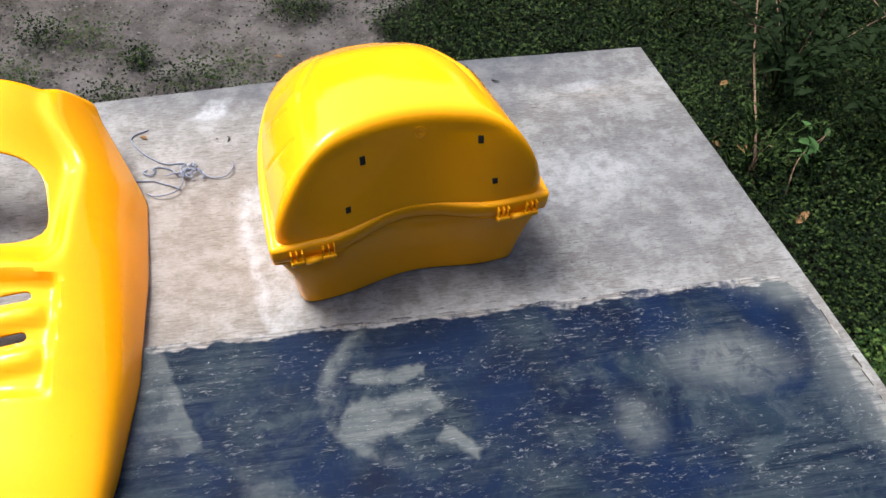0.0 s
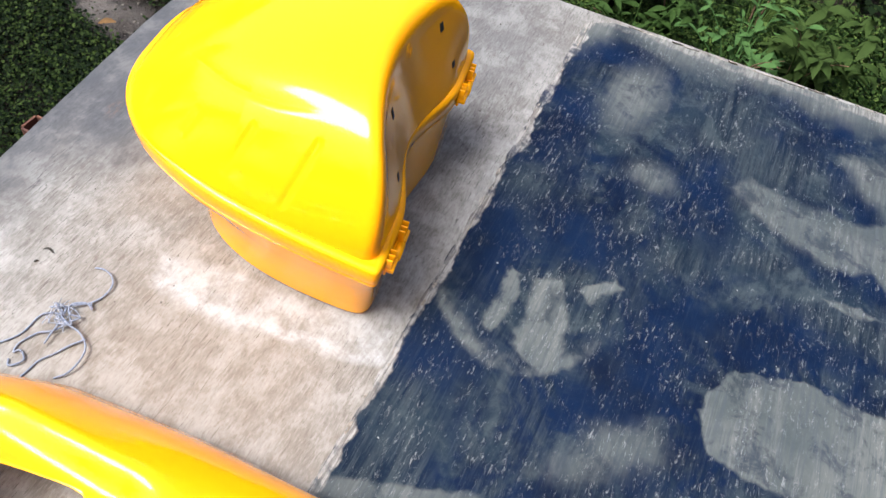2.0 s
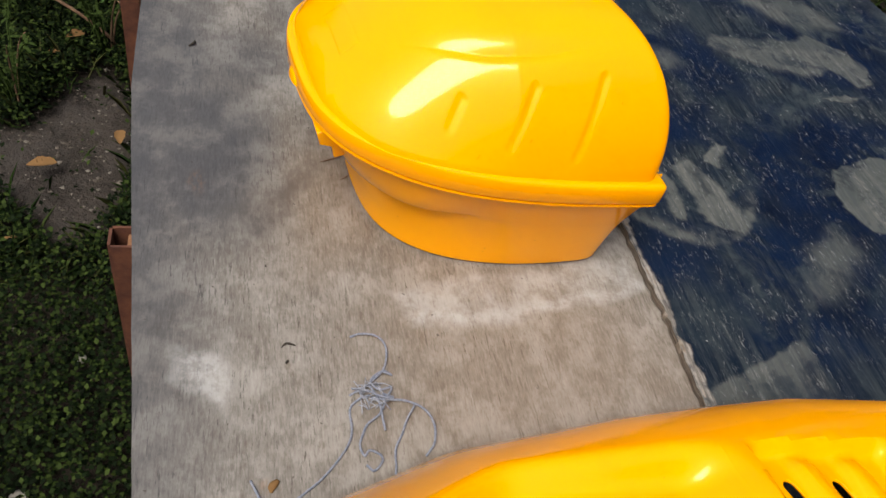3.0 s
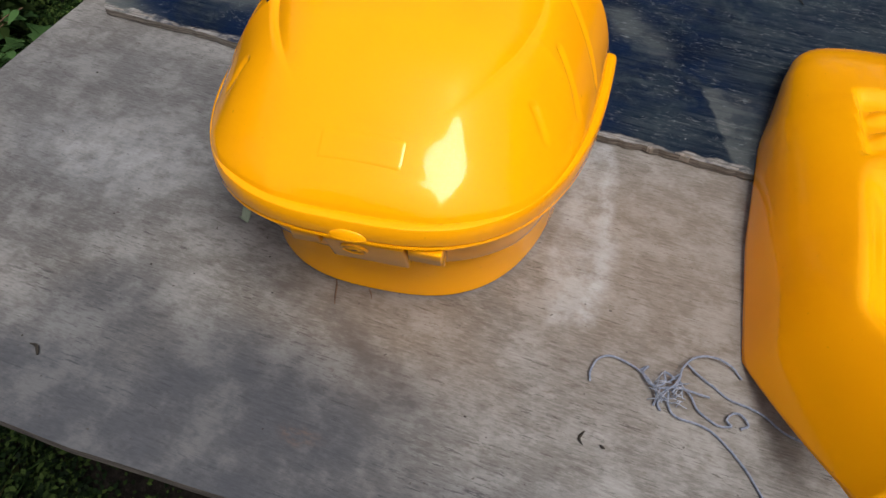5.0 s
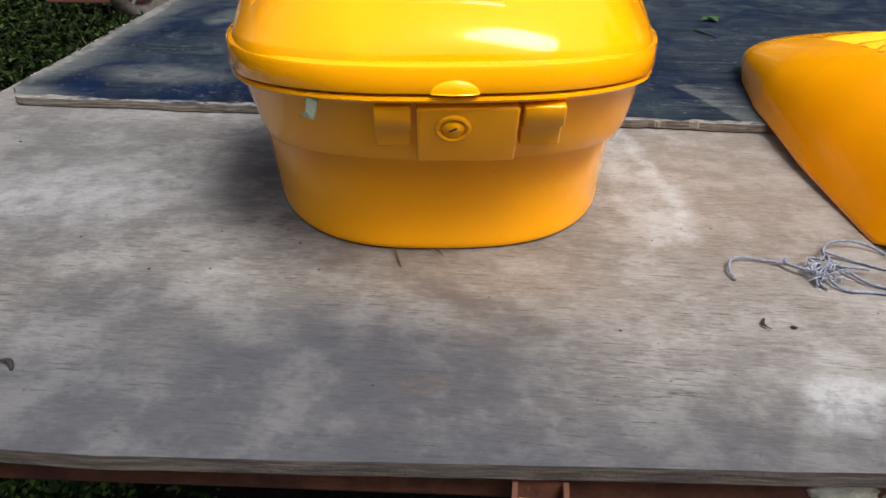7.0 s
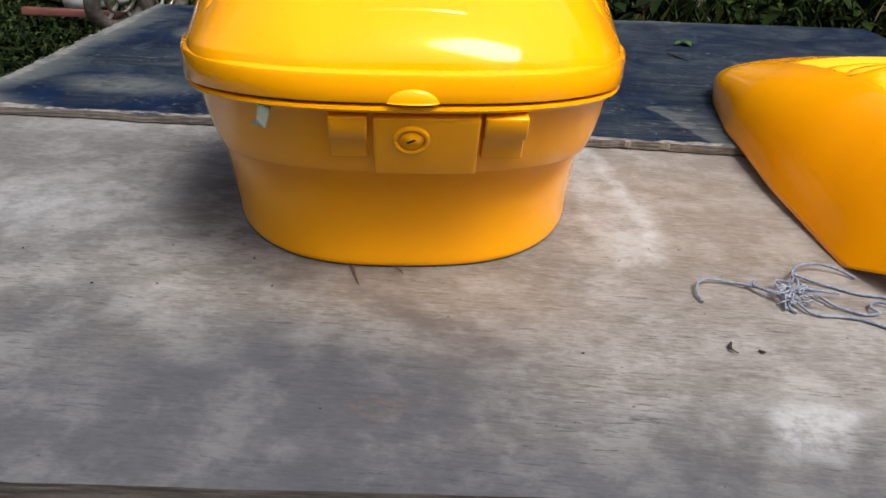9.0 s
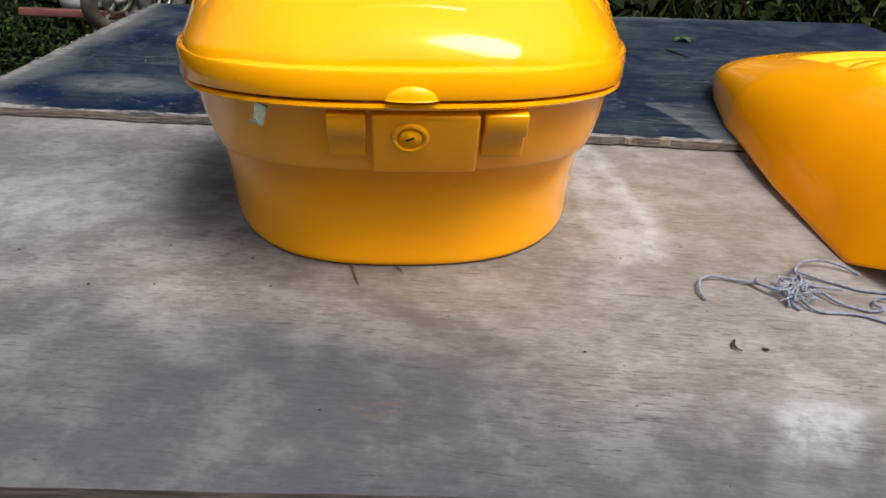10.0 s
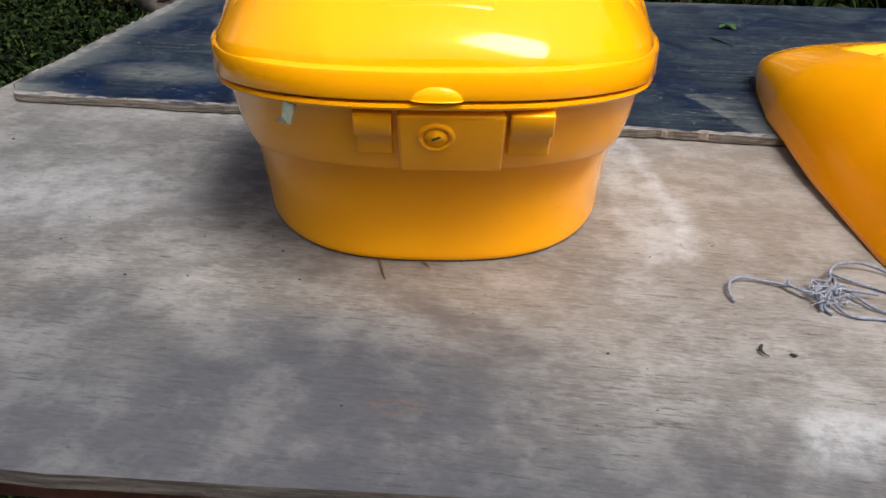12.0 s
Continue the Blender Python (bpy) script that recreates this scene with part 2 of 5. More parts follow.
    rust = n.most(n.blob(0.076, 0.589, 0.016, 0.008, 10, 0.8, w), n.blob(-0.351, 0.515, 0.009, 0.009, 0, 0.5, w), n.math("MULTIPLY", n.blob(0.60, 0.55, 0.05, 0.02, 0, 0.8, w), 0.5))
    color = n.mix(n.math("MULTIPLY", rust, n.math("MULTIPLY", n.step(mott2, 0.42, 0.60), 0.22)), color, (0.25, 0.13, 0.06))
    specks = n.step(n.noise(95, 2), 0.735, 0.76)
    color = n.mix(n.math("MULTIPLY", specks, 0.75), color, (0.05, 0.042, 0.038))
    h = n.math("ADD", n.math("MULTIPLY", grain, 0.7), n.math("MULTIPLY", fine, 0.8))
    return n.done(color, n.math("MULTIPLY_ADD", cloud, 0.2, 0.58), 0.0, n.bump(h, 0.30, 0.0014), Specular_IOR_Level=0.25)


def blue_ply():
    n = Nodes("blue_stained_plywood")
    rag = n.warp(0.020, 40, detail=7)
    w = n.warp(0.050, 12, vec=rag, detail=6)
    ws = n.warp(0.14, 5, vec=rag, stretch=(0.8, 1.4, 1), detail=7)
    grain = n.noise(30, 8, 0.70, stretch=(0.22, 2.6, 1), distort=0.25)
    comb = n.noise(95, 6, 0.70, stretch=(0.16, 2.6, 1), distort=0.4)
    cloud = n.noise(4.6, 8, 0.66, distort=1.1)
    mott = n.noise(19, 7, 0.70, distort=0.4)
    pale = n.mix(n.step(cloud, 0.3, 0.7), (0.046, 0.058, 0.062), (0.094, 0.104, 0.103))
    pale = n.mix(n.math("MULTIPLY", n.step(grain, 0.46, 0.68), 0.35), pale, (0.165, 0.172, 0.168))
    pale = n.mix(n.math("MULTIPLY", n.step(comb, 0.52, 0.40), 0.55), pale, (0.050, 0.062, 0.074))
    navy = n.mix(n.step(n.noise(8, 6), 0.3, 0.7), (0.0004, 0.0036, 0.0150), (0.0008, 0.0078, 0.031))
    # patches masked out of the blue, with clear ragged edges
    sharp = n.most(n.poly([(0.047, -0.408), (-0.014, -0.440), (-0.024, -0.545), (0.020, -0.760), (0.150, -0.760), (0.173, -0.621), (0.155, -0.520), (0.131, -0.446)], 0.004, w),
                   n.math("MULTIPLY", n.poly([(-0.420, 0.02), (-0.420, -0.20), (-0.215, -0.185), (-0.205, -0.160), (-0.219, -0.105), (-0.248, -0.050), (-0.275, -0.020), (-0.290, 0.02)], 0.004, rag), n.math("MULTIPLY_ADD", n.blob(-0.240, -0.085, 0.060, 0.10, 25, 0.6, w), 0.50, 0.32)),
                   n.poly([(0.362, -0.515), (0.338, -0.550), (0.327, -0.605), (0.357, -0.656), (0.372, -0.645), (0.352, -0.590)], 0.005, w),
                   n.poly([(0.006, -0.140), (-0.018, -0.182), (0.012, -0.207), (0.075, -0.202), (0.147, -0.155), (0.132, -0.124), (0.080, -0.128)], 0.006, w),
                   n.poly([(0.010, -0.080), (0.005, -0.097), (0.053, -0.106), (0.121, -0.108), (0.125, -0.095), (0.063, -0.082)], 0.004, w),
                   n.poly([(0.131, -0.216), (0.178, -0.252), (0.186, -0.240), (0.140, -0.190)], 0.004, w))
    gap = n.math("MULTIPLY", n.poly([(0.060, -0.180), (0.115, -0.170), (0.118, -0.150), (0.066, -0.160)], 0.012, w), 0.8)
    ring = n.math("MULTIPLY", n.blob(0.085, -0.125, 0.125, 0.125, 0, 0.06, w), n.math("SUBTRACT", 1.0, n.blob(0.097, -0.120, 0.112, 0.112, 0, 0.10, w)))
    arc = n.math("MULTIPLY", ring, n.math("MULTIPLY", n.step(n.noise(14, 5), 0.36, 0.52), n.blob(0.0, -0.13, 0.085, 0.15, 0, 0.3, w)))
    soft = n.most(n.blob(0.618, -0.148, 0.098, 0.050, -4, 0.55, w), n.math("MULTIPLY", n.blob(0.436, -0.236, 0.034, 0.036, 0, 0.7, w), 0.85),
                  n.math("MULTIPLY", n.poly([(-0.149, -0.277), (-0.093, -0.352), (-0.040, -0.387), (-0.012, -0.362), (-0.048, -0.297), (-0.146, -0.243)], 0.022, w), 0.8),
                  n.poly([(0.494, -0.372), (0.444, -0.444), (0.404, -0.550), (0.436, -0.631), (0.527, -0.583), (0.531, -0.400)], 0.012, w),
                  n.poly([(0.436, -0.625), (0.381, -0.663), (0.399, -0.706), (0.474, -0.722), (0.514, -0.712), (0.565, -0.635), (0.527, -0.575)], 0.006, w),
                  n.math("MULTIPLY", n.poly([(0.679, -0.555), (0.617, -0.604), (0.584, -0.692), (0.588, -0.765), (0.715, -0.735), (0.724, -0.622)], 0.022, ws), 0.9))
    bare = n.most(n.math("MULTIPLY", sharp, 0.95), n.math("MULTIPLY", soft, 0.85), n.math("MULTIPLY", arc, 0.9))
    bare = n.math("MULTIPLY", bare, n.math("MULTIPLY_ADD", gap, -0.9, 1.0))
    bare = n.math("MULTIPLY", bare, n.math("MULTIPLY_ADD", n.step(mott, 0.50, 0.36), -0.55, 1.0))
    half = n.most(n.blob(0.300, -0.340, 0.070, 0.035, -45, 0.7, ws), n.blob(0.340, -0.430, 0.035, 0.09, 5, 0.7, ws), n.blob(0.314, -0.600, 0.035, 0.13, 4, 0.7, ws), n.blob(-0.17, -0.05, 0.20, 0.07, 4, 0.6, ws), n.blob(0.60, -0.42, 0.06, 0.12, 10, 0.6, ws),
                  n.blob(-0.1, -0.78, 0.3, 0.16, 5, 0.5, ws), n.blob(-0.55, -0.45, 0.22, 0.3, 0, 0.6, ws), n.blob(0.27, -0.06, 0.07, 0.05, 0, 0.7, ws), n.blob(-0.30, -0.33, 0.10, 0.12, 0, 0.5, ws), n.blob(0.66, -0.33, 0.10, 0.06, -20, 0.7, ws))
    edge = n.most(n.blob(1.05, -0.48, 0.235, 0.8, 6, 0.22, ws), n.blob(0.78, 0.03, 0.10, 0.075, 0, 0.45, ws), n.blob(0.0, -1.12, 1.1, 0.14, 4, 0.5, ws))
    deep = n.most(n.blob(0.46, -0.07, 0.12, 0.05, -6, 0.6, ws), n.blob(0.16, -0.04, 0.10, 0.05, -6, 0.6, ws), n.blob(0.04, -0.30, 0.14, 0.045, -25, 0.6, ws), n.blob(0.24, -0.15, 0.06, 0.12, 0, 0.6, ws), n.blob(-0.05, -0.06, 0.06, 0.09, 0, 0.6, ws),
                  n.blob(0.735, -0.13, 0.045, 0.11, -8, 0.5, ws), n.blob(0.21, -0.46, 0.04, 0.16, 10, 0.5, ws), n.blob(0.42, -0.34, 0.10, 0.035, 20, 0.6, ws), n.blob(0.25, -0.78, 0.2, 0.08, 10, 0.6, ws))
    # how far the paint has worn: clouds, blotches and the open grain
    worn = n.most(n.math("MULTIPLY", n.step(cloud, 0.46, 0.62), n.math("MULTIPLY_ADD", n.step(mott, 0.40, 0.58), 0.6, 0.4)), n.math("MULTIPLY", half, 0.9), n.math("MULTIPLY", n.step(mott, 0.50, 0.64), 0.7))
    worn = n.math("MULTIPLY", worn, n.math("MULTIPLY_ADD", deep, -0.85, 1.0))
    slate = n.mix(n.step(grain, 0.40, 0.66), (0.0030, 0.0085, 0.0180), (0.034, 0.045, 0.052))
    slate = n.mix(n.math("MULTIPLY", n.step(comb, 0.50, 0.62), 0.28), slate, (0.070, 0.083, 0.090))
    color = n.mix(n.math("MULTIPLY", worn, 0.88), navy, slate)
    # a thin grey-blue wash left where the paint was rubbed
    wash = n.math("MULTIPLY", n.step(n.noise(6.5, 8, 0.68, distort=1.6), 0.44, 0.64), n.math("MULTIPLY_ADD", deep, -0.75, 0.85))
    color = n.mix(wash, color, n.mix(n.step(mott, 0.40, 0.62), (0.0095, 0.0185, 0.030), (0.036, 0.049, 0.058)))
    color = n.mix(n.math("MULTIPLY", n.step(comb, 0.54, 0.66), 0.14), color, (0.040, 0.056, 0.080))
    color = n.mix(n.most(bare, n.math("MULTIPLY", edge, 0.92)), color, pale)
    # paint flaked off along the grain: short pale flecks
    flake = n.noise(135, 7, 0.80, stretch=(0.50, 1.6, 1), distort=0.5)
    where = n.step(n.noise(9, 8, 0.78, stretch=(0.75, 1.25, 1), distort=0.6), 0.45, 0.56)
    flecks = n.math("MULTIPLY", n.step(flake, 0.555, 0.635), where)
    color = n.mix(n.math("MULTIPLY", flecks, 0.62), color, (0.215, 0.232, 0.245))
    chalk = n.math("MULTIPLY", n.step(n.noise(85, 3), 0.725, 0.76), 0.6)
    color = n.mix(chalk, color, (0.40, 0.42, 0.43))
    # pale torn veneer along the rims
    torn = n.most(n.poly([(-0.95, -0.008), (0.90, -0.008), (0.90, 0.06), (-0.95, 0.06)], 0.003, w), n.math("MULTIPLY", n.poly([(0.892, -0.95), (1.10, -0.95), (1.10, 0.02), (0.790, 0.02)], 0.006, w), 0.5))
    torn = n.math("MULTIPLY", torn, n.math("MULTIPLY_ADD", n.step(n.noise(26, 5, 0.65), 0.36, 0.56), 0.60, 0.08))
    color = n.mix(torn, color, n.mix(n.step(comb, 0.40, 0.60), (0.17, 0.155, 0.14), (0.38, 0.37, 0.355)))
    h = n.math("ADD", n.math("ADD", grain, n.math("MULTIPLY", comb, 0.8)), n.math("MULTIPLY", flecks, -0.5))
    return n.done(color, n.math("MULTIPLY_ADD", worn, 0.10, 0.66), 0.0, n.bump(h, 0.55, 0.0016), Specular_IOR_Level=0.10)


def simple(name, a, b, scale=20.0, rough=0.7, metal=0.0, bump=0.2, dist=0.002, stretch=None, **more):
    n = Nodes(name)
    f = n.noise(scale, 5, 0.6, stretch=stretch)
    g = n.noise(scale * 6, 3)
    c = n.mix(n.step(f, 0.33, 0.67), a, b)
    c = n.mix(n.math("MULTIPLY", n.step(g, 0.5, 0.75), 0.25), c, tuple(0.6 * v for v in a))
    return n.done(c, rough, metal, n.bump(n.math("ADD", f, g), bump, dist), **more)


def leaf_mat(name, a, b, c):
    """Leaf green that varies from leaf to leaf."""
    n = Nodes(name)
    geo = n.add("ShaderNodeNewGeometry")
    col = n.ramp(geo.outputs["Random Per Island"], (0.0, a), (0.55, b), (1.0, c))
    col = n.mix(n.math("MULTIPLY", n.noise(60, 3), 0.4), col, tuple(0.5 * v for v in a))
    b_ = n.bsdf
    b_.inputs["Subsurface Weight"].default_value = 0.0
    return n.done(col, 0.75, 0.0, n.bump(n.noise(150, 2), 0.2, 0.001), Specular_IOR_Level=0.08)


def soil_mat():
    n = Nodes("dry_soil")
    f = n.noise(5, 8, 0.65)
    g = n.noise(55, 5, 0.7)
    c = n.mix(n.step(f, 0.3, 0.7), (0.045, 0.040, 0.038), (0.135, 0.125, 0.120))
    c = n.mix(n.math("MULTIPLY", n.step(g, 0.45, 0.7), 0.5), c, (0.10, 0.085, 0.075))
    # near-black soil under the weeds, dry grey earth where it lies bare
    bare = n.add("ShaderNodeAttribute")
    bare.attribute_name = "pale_soil"
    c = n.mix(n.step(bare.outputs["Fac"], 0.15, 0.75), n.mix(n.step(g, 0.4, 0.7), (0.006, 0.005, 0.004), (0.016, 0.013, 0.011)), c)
    damp = n.step(n.noise(1.1, 4), 0.45, 0.65)
    c = n.mix(n.math("MULTIPLY", damp, 0.4), c, (0.07, 0.06, 0.05))
    return n.done(c, 0.9, 0.0, n.bump(n.math("ADD", n.math("MULTIPLY", g, 0.6), f), 1.0, 0.03), Specular_IOR_Level=0.1)


YELLOW = yellow_paint()
PLY, BLUE = bare_ply(), blue_ply()
PLY_EDGE = simple("plywood_edge", (0.030, 0.026, 0.024), (0.085, 0.074, 0.066), 30, 0.85, stretch=(1, 1, 14), bump=0.5)
VENEER = simple("grey_veneer_edge", (0.050, 0.042, 0.036), (0.17, 0.15, 0.13), 24, 0.85, stretch=(1, 1, 16), bump=0.5)
FIBRE = simple("torn_wood_fibre", (0.13, 0.11, 0.09), (0.30, 0.275, 0.245), 45, 0.85, bump=0.4)
RUST = simple("rusty_steel", (0.055, 0.018, 0.012), (0.12, 0.045, 0.024), 25, 0.75, bump=0.5)
RUST_WARM = simple("bright_rust", (0.12, 0.05, 0.025), (0.20, 0.10, 0.05), 40, 0.85, bump=0.4)
LICHEN = simple("pale_lichen", (0.35, 0.36, 0.30), (0.55, 0.55, 0.48), 60, 0.9, bump=0.8)
BLACK = simple("dark_hole", (0.012, 0.010, 0.008), (0.02, 0.016, 0.012), 40, 0.9, bump=0.1)
STRING = simple("blue_grey_cord", (0.13, 0.16, 0.225), (0.23, 0.26, 0.335), 300, 0.8, bump=0.5)
FLUFF = simple("frayed_cord", (0.20, 0.23, 0.30), (0.33, 0.36, 0.43), 300, 0.9, bump=0.5)
TAPE = simple("grey_green_tape", (0.06, 0.075, 0.055), (0.10, 0.12, 0.09), 90, 0.7, bump=0.4)
STEEL = simple("worn_steel", (0.25, 0.22, 0.18), (0.45, 0.42, 0.36), 80, 0.4, 0.8, bump=0.2)
SOIL = soil_mat()
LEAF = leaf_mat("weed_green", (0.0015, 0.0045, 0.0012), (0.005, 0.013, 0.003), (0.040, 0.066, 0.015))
# same weeds as LEAF, with the sunlight on them put into the colour
LIT_LEAF = leaf_mat("lit_weed_green", (0.005, 0.014, 0.003), (0.020, 0.046, 0.010), (0.085, 0.135, 0.032))
NETTLE = leaf_mat("light_leaf_green", (0.025, 0.055, 0.012), (0.060, 0.105, 0.025), (0.13, 0.18, 0.055))
BLADE = leaf_mat("grass_green", (0.010, 0.026, 0.006), (0.026, 0.050, 0.011), (0.075, 0.078, 0.030))
BROAD = leaf_mat("broad_leaf_green", (0.025, 0.065, 0.020), (0.045, 0.100, 0.030), (0.09, 0.155, 0.05))
DRY = leaf_mat("dry_leaf", (0.10, 0.052, 0.02), (0.18, 0.105, 0.045), (0.27, 0.185, 0.10))
TWIG = simple("dry_stem", (0.10, 0.055, 0.032), (0.17, 0.105, 0.065), 60, 0.85, bump=0.3)
BARK = simple("bark", (0.09, 0.07, 0.055), (0.17, 0.14, 0.115), 14, 0.9, bump=0.8, dist=0.01, stretch=(1, 1, 0.25))
REDWOOD = simple("red_painted_plank", (0.055, 0.014, 0.012), (0.10, 0.028, 0.020), 12, 0.75, stretch=(0.3, 1, 1))
GREYMETAL = simple("grey_weathered_paint", (0.22, 0.23, 0.23), (0.36, 0.37, 0.37), 9, 0.55, bump=0.2)
RUBBER = simple("dusty_rubber", (0.045, 0.040, 0.036), (0.10, 0.09, 0.08), 30, 0.85, bump=0.3)
CONCRETE = simple("pale_concrete", (0.36, 0.35, 0.33), (0.50, 0.49, 0.47), 10, 0.85, bump=0.3)
PETAL = simple("white_petal", (0.70, 0.70, 0.72), (0.80, 0.80, 0.80), 50, 0.7, bump=0.05)
GRIT = leaf_mat("soil_grit", (0.04, 0.035, 0.03), (0.10, 0.09, 0.08), (0.20, 0.19, 0.175))

# ---------------- ground ----------------


def ground_height(x, y):
    return 0.022 * noise.noise((x * 1.3, y * 1.3, 0.2)) + 0.010 * noise.noise((x * 5.0, y * 5.0, 3.0)) - 0.01


def soil_share(x, y):
    """Where bare soil shows between the weeds: 1 soil, 0 green."""
    s = 0.0
    for cx, cy, rx, ry in ((-0.75, 1.75, 0.95, 0.62), (0.95, 1.32, 0.12, 0.32), (0.95, 0.95, 0.34, 0.13), (0.2, 2.6, 1.6, 0.5), (-0.15, 0.85, 0.12, 0.09), (1.9, -3.1, 0.5, 0.35), (-2.6, -3.2, 1.2, 0.5)):
        d = math.hypot((x - cx) / rx, (y - cy) / ry)
        s = max(s, smooth(1.25, 0.75, d + 0.5 * noise.noise((x * 3.1, y * 3.1, 7.7))))
    return s


def axis(near, far, fine, coarse):
    a = list(np.arange(near[0], near[1] + 1e-6, fine))
    lo, hi, step = near[0], near[1], coarse
    while hi < far:
        hi += step
        lo -= step
        a = [lo] + a + [hi]
        step *= 1.5
    return a


gx, gy = axis((-2.5, 3.5), 90, 0.06, 0.3), axis((-5.0, 2.8), 90, 0.06, 0.3)
verts = [(x, y, ground_height(x, y)) for y in gy for x in gx]
nx = len(gx)
faces = [(j * nx + i, j * nx + i + 1, (j + 1) * nx + i + 1, (j + 1) * nx + i) for j in range(len(gy) - 1) for i in range(nx - 1)]
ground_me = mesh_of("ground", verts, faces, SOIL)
# value cut close to the table front: the shade there goes into the colour
pale_soil = ground_me.attributes.new("pale_soil", "FLOAT", "POINT")
pale_soil.data.foreach_set("value", [soil_share(x, y) * lerp(0.42, 1.0, smooth(1.25, 1.8, y if y > 0 else 2.0)) for x, y, z in verts])
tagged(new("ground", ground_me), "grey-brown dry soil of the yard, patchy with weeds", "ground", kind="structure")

# ---------------- table ----------------
table = empty("work_table", Matrix(), "makeshift work table, weathered plywood sheets on a rusty steel frame", "table")


def rough_outline(corners, step, jitter, seed):
    """Points along a polygon with a ragged rim; jitter: metres, one for each side."""
    rng = random.Random(seed)
    pts = []
    for (a, b), j in zip(zip(corners, corners[1:] + corners[:1]), jitter):
        a, b = Vector(a), Vector(b)
        n = max(2, int((b - a).length / step))
        side = Vector((b - a).yx).normalized()
        side.x = -side.x
        for k in range(n):
            off = j * (0.6 * noise.noise(((a.lerp(b, k / n)).x * 9, (a.lerp(b, k / n)).y * 9, seed)) + 0.5 * (rng.random() - 0.5)) if 0 < k else 0
            pts.append(a.lerp(b, k / n) + side * off)
    return pts


def slab(name, pts, top, thick, mat, edge_mat, parent, label=""):
    """A flat sheet with a top of one material and a rim of another."""
    n = len(pts)
    verts = [(p.x, p.y, top) for p in pts] + [(p.x, p.y, top - thick) for p in pts]
    faces = [tuple(range(n)), tuple(range(2 * n - 1, n - 1, -1))] + [(i, n + i, n + (i + 1) % n, (i + 1) % n) for i in range(n)]
    me = mesh_of(name, verts, faces, mat, False)
    me.materials.append(edge_mat)
    me.polygons.foreach_set("material_index", [0, 1] + [1] * n)
    bm = bmesh.new()
    bm.from_mesh(me)
    bmesh.ops.recalc_face_normals(bm, faces=bm.faces)
    bm.to_mesh(me)
    bm.free()
    return part(name, me, mat, parent, label)


bare_pts = rough_outline([(-1.02, 0.585), (-0.25, 0.645), (0.28, 0.690), (0.765, 0.699), (0.843, -0.02), (0.93, -0.86), (-1.0, -0.93)], 0.03, (0.0012, 0.0012, 0.0012, 0.0015, 0.002, 0.002, 0.002), 3)
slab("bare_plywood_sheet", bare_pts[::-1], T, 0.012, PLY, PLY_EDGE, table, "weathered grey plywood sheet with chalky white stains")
blue_pts = rough_outline([(-0.875, 0.0), (0.775, 0.006), (0.815, -0.045), (0.915, -0.93), (-0.89, -1.05)], 0.012, (0.007, 0.01, 0.007, 0.006, 0.008), 5)
slab("blue_plywood_sheet", blue_pts[::-1], T + 0.0125, 0.0105, BLUE, VENEER, table, "plywood sheet with worn dark blue paint")


def splinters():
    """Torn veneer along the rim of the blue sheet."""
    rng = random.Random(11)
    edges = [((-0.86, 0.0), (0.77, 0.004), 30), ((0.815, -0.05), (0.912, -0.9), 26), ((0.9, -0.935), (-0.88, -1.05), 20)]
    for a, b, count in edges:
        a, b = Vector(a), Vector(b)
        d = (b - a).normalized()
        side = Vector((-d.y, d.x))
        for k in range(count):
            c = a.lerp(b, (k + rng.random()) / count) - side * rng.uniform(0.0, 0.006) * (1 if a.y > -0.01 else -1)
            ln, w = rng.choice((0.012, 0.02, 0.03, 0.055)) * rng.uniform(0.6, 1.3), rng.uniform(0.0012, 0.0048)
            n = 6
            top, out = [], []
            for i in range(n + 1):
                f = i / n
                p = c + d * (f - 0.5) * ln
                h = w * math.sin(math.pi * min(0.92, f + 0.06)) * rng.uniform(0.5, 1.1)
                z = T + 0.0126 + rng.uniform(0, 0.0012)
                top.append((p.x + side.x * h, p.y + side.y * h, z - rng.uniform(0, 0.003)))
                out.append((p.x - side.x * h * 0.7, p.y - side.y * h * 0.7, z))
            verts = top + out + [(x, y, T + 0.004) for x, y, z in top]
            m = n + 1
            faces = [(i, i + 1, m + i + 1, m + i) for i in range(n)] + [(2 * m + i, 2 * m + i + 1, i + 1, i) for i in range(n)]
            part("splinter", mesh_of("splinter", verts, faces, FIBRE, False), FIBRE, table.children[1])


splinters()


def square_tube(w, length, wall, mat_name="leg"):
    """An upright hollow square tube, open at the top, its foot at z = 0."""
    bm = bmesh.new()
    o, i = w / 2, w / 2 - wall
    rings = []
    for r, z in ((o, 0), (o, length), (i, length), (i, length - 0.25)):
        rings.append([bm.verts.new((x * r, y * r, z)) for x, y in ((-1, -1), (1, -1), (1, 1), (-1, 1))])
    for a, b in zip(rings, rings[1:]):
        for k in range(4):
            bm.faces.new((a[k], a[(k + 1) % 4], b[(k + 1) % 4], b[k]))
    bm.faces.new(rings[0][::-1])
    bm.faces.new(rings[3])
    bmesh.ops.recalc_face_normals(bm, faces=bm.faces)
    long_edges = [e for e in bm.edges if abs(e.verts[0].co.z - e.verts[1].co.z) > 0.5]
    bmesh.ops.bevel(bm, geom=long_edges, offset=0.004, segments=2, affect="EDGES")
    return bm


